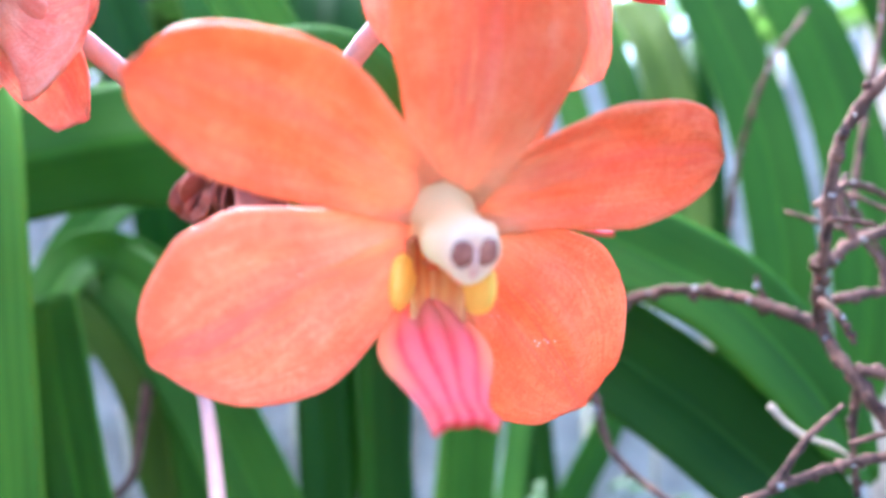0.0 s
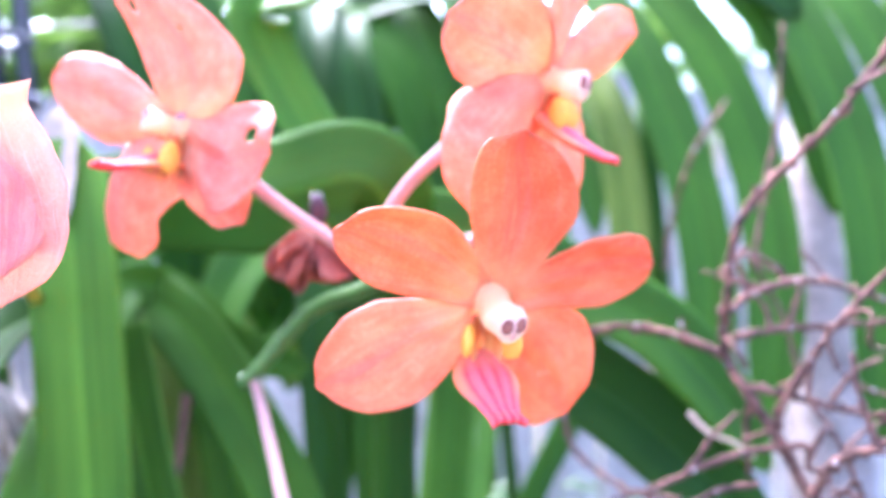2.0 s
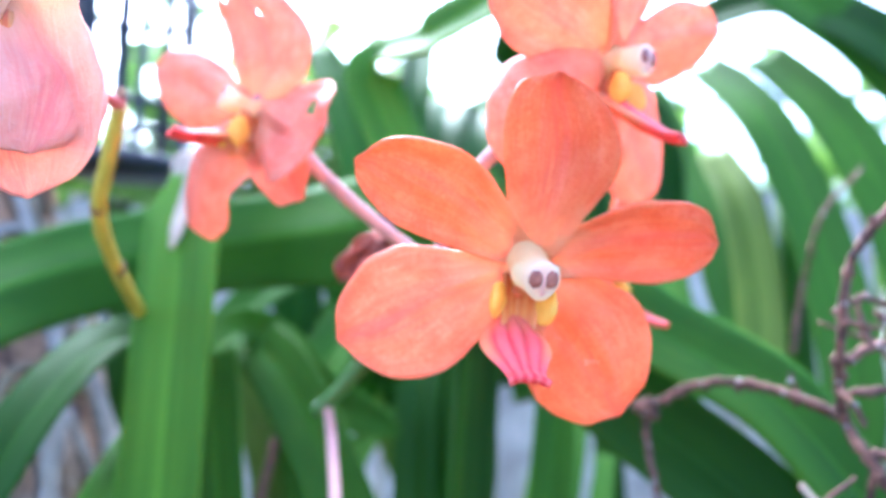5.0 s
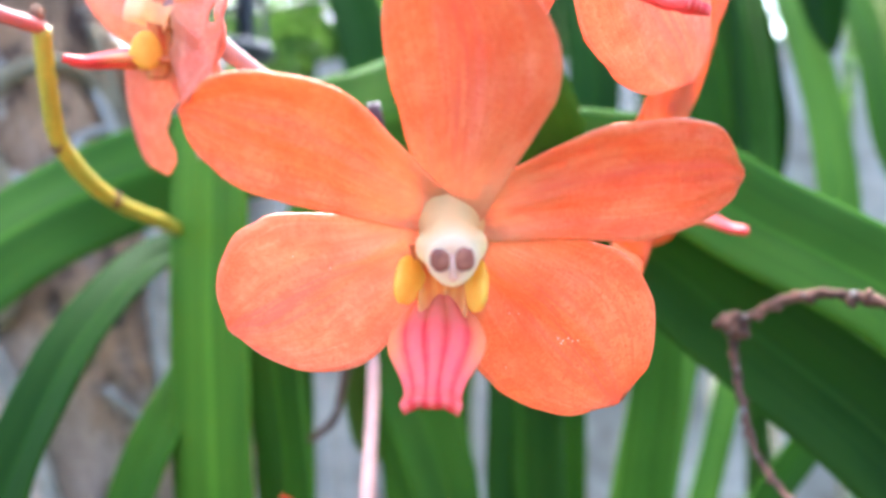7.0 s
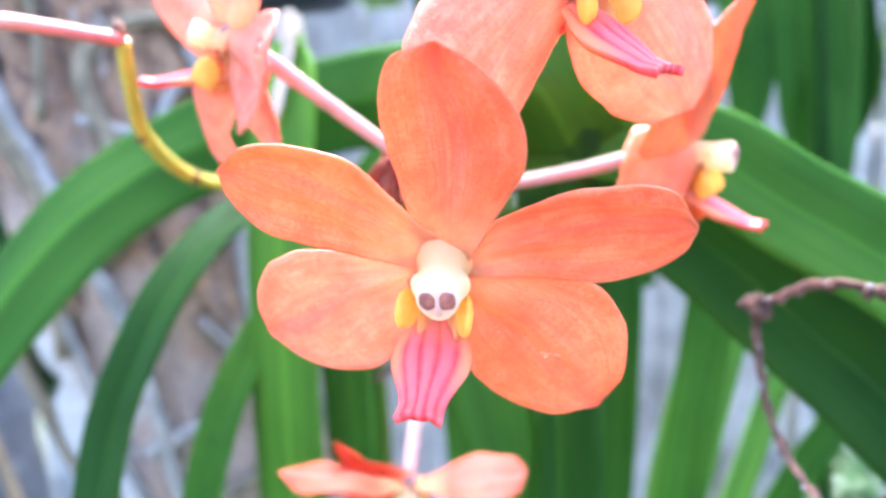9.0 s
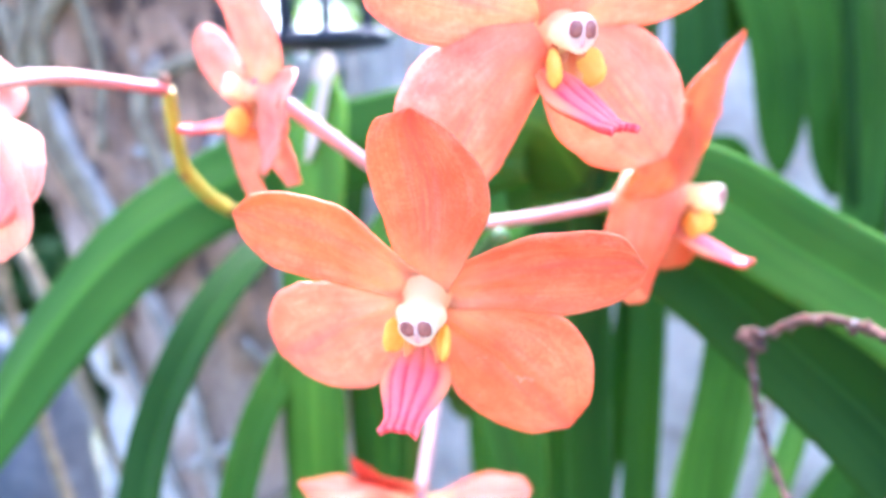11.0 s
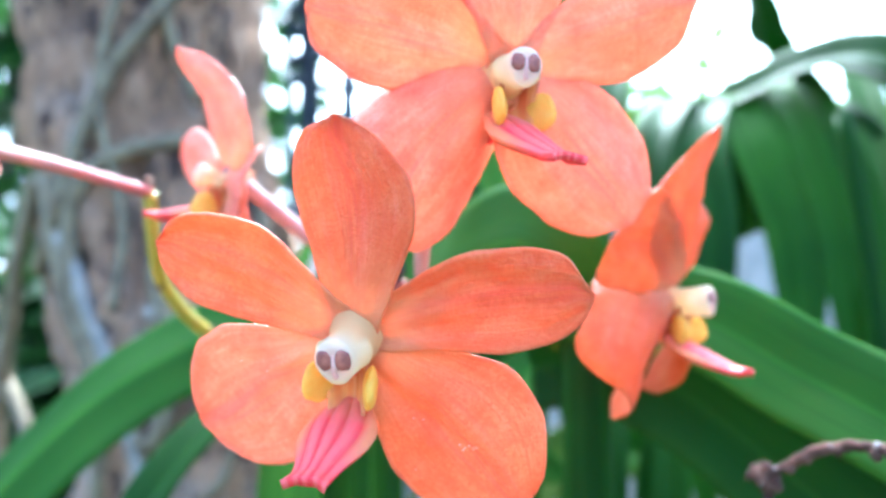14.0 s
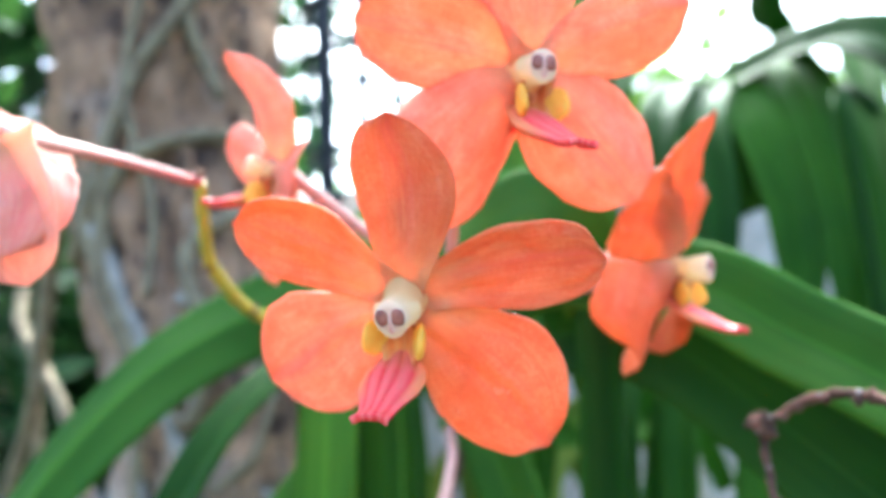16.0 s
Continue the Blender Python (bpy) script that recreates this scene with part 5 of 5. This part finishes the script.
# ---- fence, post, wire ----
fence = tagged(thing("fence", "weathered grey-white plank fence behind the plants", "fence"), kind="structure")
rnd = random.Random(3)
x = -2.2
while x < 2.2:
    w = rnd.uniform(0.055, 0.085)
    top = 1.36 + rnd.uniform(-0.02, 0.02)
    y = 0.90 + rnd.uniform(-0.004, 0.004)
    bm = bmesh.new()
    bmesh.ops.create_cube(bm, size=1.0)
    bm.transform(Matrix.Translation((x + w / 2, y, top / 2)) @ Matrix.Rotation(rnd.uniform(-0.006, 0.006), 4, "Y") @ Matrix.Diagonal((w, 0.018, top, 1)))
    bmesh.ops.bevel(bm, geom=bm.edges[:], offset=0.003, segments=2, affect="EDGES")
    part("plank", bm, PLANK, fence, smooth=False)
    x += w + rnd.uniform(0.004, 0.014)
for z in (0.35, 1.12):
    bm = bmesh.new()
    bmesh.ops.create_cube(bm, size=1.0)
    bm.transform(Matrix.Translation((0, 0.928, z)) @ Matrix.Diagonal((4.4, 0.034, 0.07, 1)))
    bmesh.ops.bevel(bm, geom=bm.edges[:], offset=0.004, segments=2, affect="EDGES")
    part("rail", bm, PLANK, fence, smooth=False)
post = thing("wooden_post", "thick grey-brown weathered post in front of the fence", "post")
PX = (0.3231, 0.6497)
part("post_shaft", tube([(PX[0], PX[1], 0.0), (PX[0] + 0.01, PX[1], 0.6), (PX[0] - 0.005, PX[1], 1.1), (PX[0], PX[1], 1.40)], 0.045, 0.040, steps=14, sides=24, bumps=0.18), POST, post)
corner = thing("wooden_post", "grey-blue weathered post behind the tree trunk", "post")
QX = (-0.7979, 0.1919)
part("post_shaft", tube([(QX[0], QX[1], 0.0), (QX[0], QX[1], 0.5), (QX[0] + 0.006, QX[1], 0.85), (QX[0], QX[1], 1.02)], 0.085, 0.080, steps=14, sides=24, bumps=0.10), POST_BLUE, corner)
wire = thing("wire_line", "dark wire stretched above the plants", "wire")
part("wire", tube([(-2.2, 0.88, 1.44), (0.1816, 0.7190, 1.4399), (0.4051, 0.7301, 1.4353), (2.2, 0.88, 1.45)], 0.0035, 0.0035, sides=6), WIRE, wire)

# ---- ground ----
def ground_place(u, v):
    x, y = (u - 0.5) * 2, (v - 0.5) * 2
    x, y = 60 * x ** 3 + 4 * x, 60 * y ** 3 + 4 * y
    return Vector((x, y, 0.02 * noise.noise(Vector((x * 1.3, y * 1.3, 0)))))


tagged(part("ground", sheet(80, 80, ground_place), SOIL), "brown garden soil with patches of green", "ground", kind="structure")


# ---- weed below the leaves ----
def weed_plant(x0, y0, wide, stems, low, high, seed):
    weed = thing("weed_plant", "low green weed with small oval leaves", "plant", "weeds")
    rnd = random.Random(seed)
    for k in range(stems):
        turn = 2 * math.pi * k / stems
        x, y = x0 + wide * math.cos(turn), y0 + wide * math.sin(turn)
        top = Vector((x + rnd.uniform(-1, 1) * wide, y + rnd.uniform(-1, 0.6) * wide, rnd.uniform(low, high)))
        stem = [Vector((x0, y0, 0.0)), Vector((0.5 * (x + x0), 0.5 * (y + y0), 0.5)), Vector((x, y, low - 0.11)), top]
        part("weed_stem", tube(stem, 0.003, 0.0012, bumps=0.2, seed=k), RACHIS_GREEN, weed)
        for n in range(15):
            at = stem[2].lerp(top, 0.05 + 0.067 * n)
            spin = Matrix.Translation(at) @ Matrix.Rotation(n * 2.4 + k, 4, "Z") @ Matrix.Rotation(rnd.uniform(-0.1, 0.6), 4, "Y")
            size = rnd.uniform(0.016, 0.030)
            bm = sheet(6, 4, lambda u, v: Vector((size * u, (2 * v - 1) * size * 0.30 * math.sin(math.pi * (0.04 + 0.93 * u)) ** 0.8, 0.12 * size * math.sin(3 * u) - 0.1 * size * abs(2 * v - 1))))
            bm.transform(spin)
            part("weed_leaf", bm, FOLIAGE, weed)


weed_plant(0.080, 0.460, 0.032, 6, 0.93, 1.00, 21)
weed_plant(0.000, 0.500, 0.045, 8, 0.90, 0.98, 22)
weed_plant(-0.075, 0.520, 0.040, 6, 0.84, 0.92, 23)


# ---- trees beyond the fence ----
def tree_far(x, y, height, spread, count, material, seed):
    rnd = random.Random(seed)
    t = thing("garden_tree", "leafy green tree beyond the fence", "tree", "garden trees")
    part("trunk", tube([(x, y, 0), (x + 0.1, y, height * 0.35), (x - 0.05, y + 0.05, height * 0.75)], 0.09, 0.04, bumps=0.2), BARK, t)
    verts, faces = [], []
    limb = bmesh.new()
    for k in range(9):
        a = rnd.uniform(0, 6.28)
        end = Vector((x + spread * 0.75 * math.cos(a), y + spread * 0.75 * math.sin(a), height * rnd.uniform(0.5, 1.0)))
        start = Vector((x, y, height * rnd.uniform(0.3, 0.6)))
        tube([start, (start + end) / 2 + Vector((0, 0, 0.1)), end], 0.03, 0.008, bm=limb, sides=6, steps=5)
        for _ in range(count // 9):
            c = end + Vector((rnd.gauss(0, 0.36), rnd.gauss(0, 0.36), rnd.gauss(0, 0.30))) * spread * 0.6
            s = rnd.uniform(0.035, 0.075)
            q = Euler((rnd.uniform(-0.9, 0.9), rnd.uniform(-0.9, 0.9), rnd.uniform(0, 6.28))).to_matrix()
            i = len(verts)
            verts += [c + q @ Vector(p) * s for p in ((-1, 0, 0), (0, -0.42, 0.1), (1.1, 0, -0.1), (0, 0.42, 0.1))]
            faces.append((i, i + 1, i + 2, i + 3))
    part("limb_work", limb, BARK, t)
    me = bpy.data.meshes.new("crown")
    me.from_pydata([tuple(v) for v in verts], [], faces)
    me.materials.append(material)
    crown = new("crown", me)
    crown.parent = t
    crown["kind"] = "stuff"


tree_far(-1.5, 2.5, 1.75, 1.0, 7800, FOLIAGE_LIGHT, 1)
tree_far(-0.7, 2.7, 1.65, 0.9, 5200, FOLIAGE, 9)
tree_far(0.5, 2.9, 2.0, 1.1, 5600, FOLIAGE_LIGHT, 2)
tree_far(1.7, 2.4, 1.7, 1.0, 2600, FOLIAGE, 3)
tree_far(-3.0, 0.7, 3.2, 1.3, 7200, FOLIAGE, 4)
tree_far(-1.5, 0.25, 1.9, 0.6, 6000, FOLIAGE, 7)
tree_far(-1.9, 1.1, 1.0, 0.6, 2400, FOLIAGE, 8)
tree_far(-2.6, 4.5, 2.5, 1.6, 3000, FOLIAGE_LIGHT, 5)
tree_far(3.4, 3.6, 3.4, 1.5, 2600, FOLIAGE, 6)
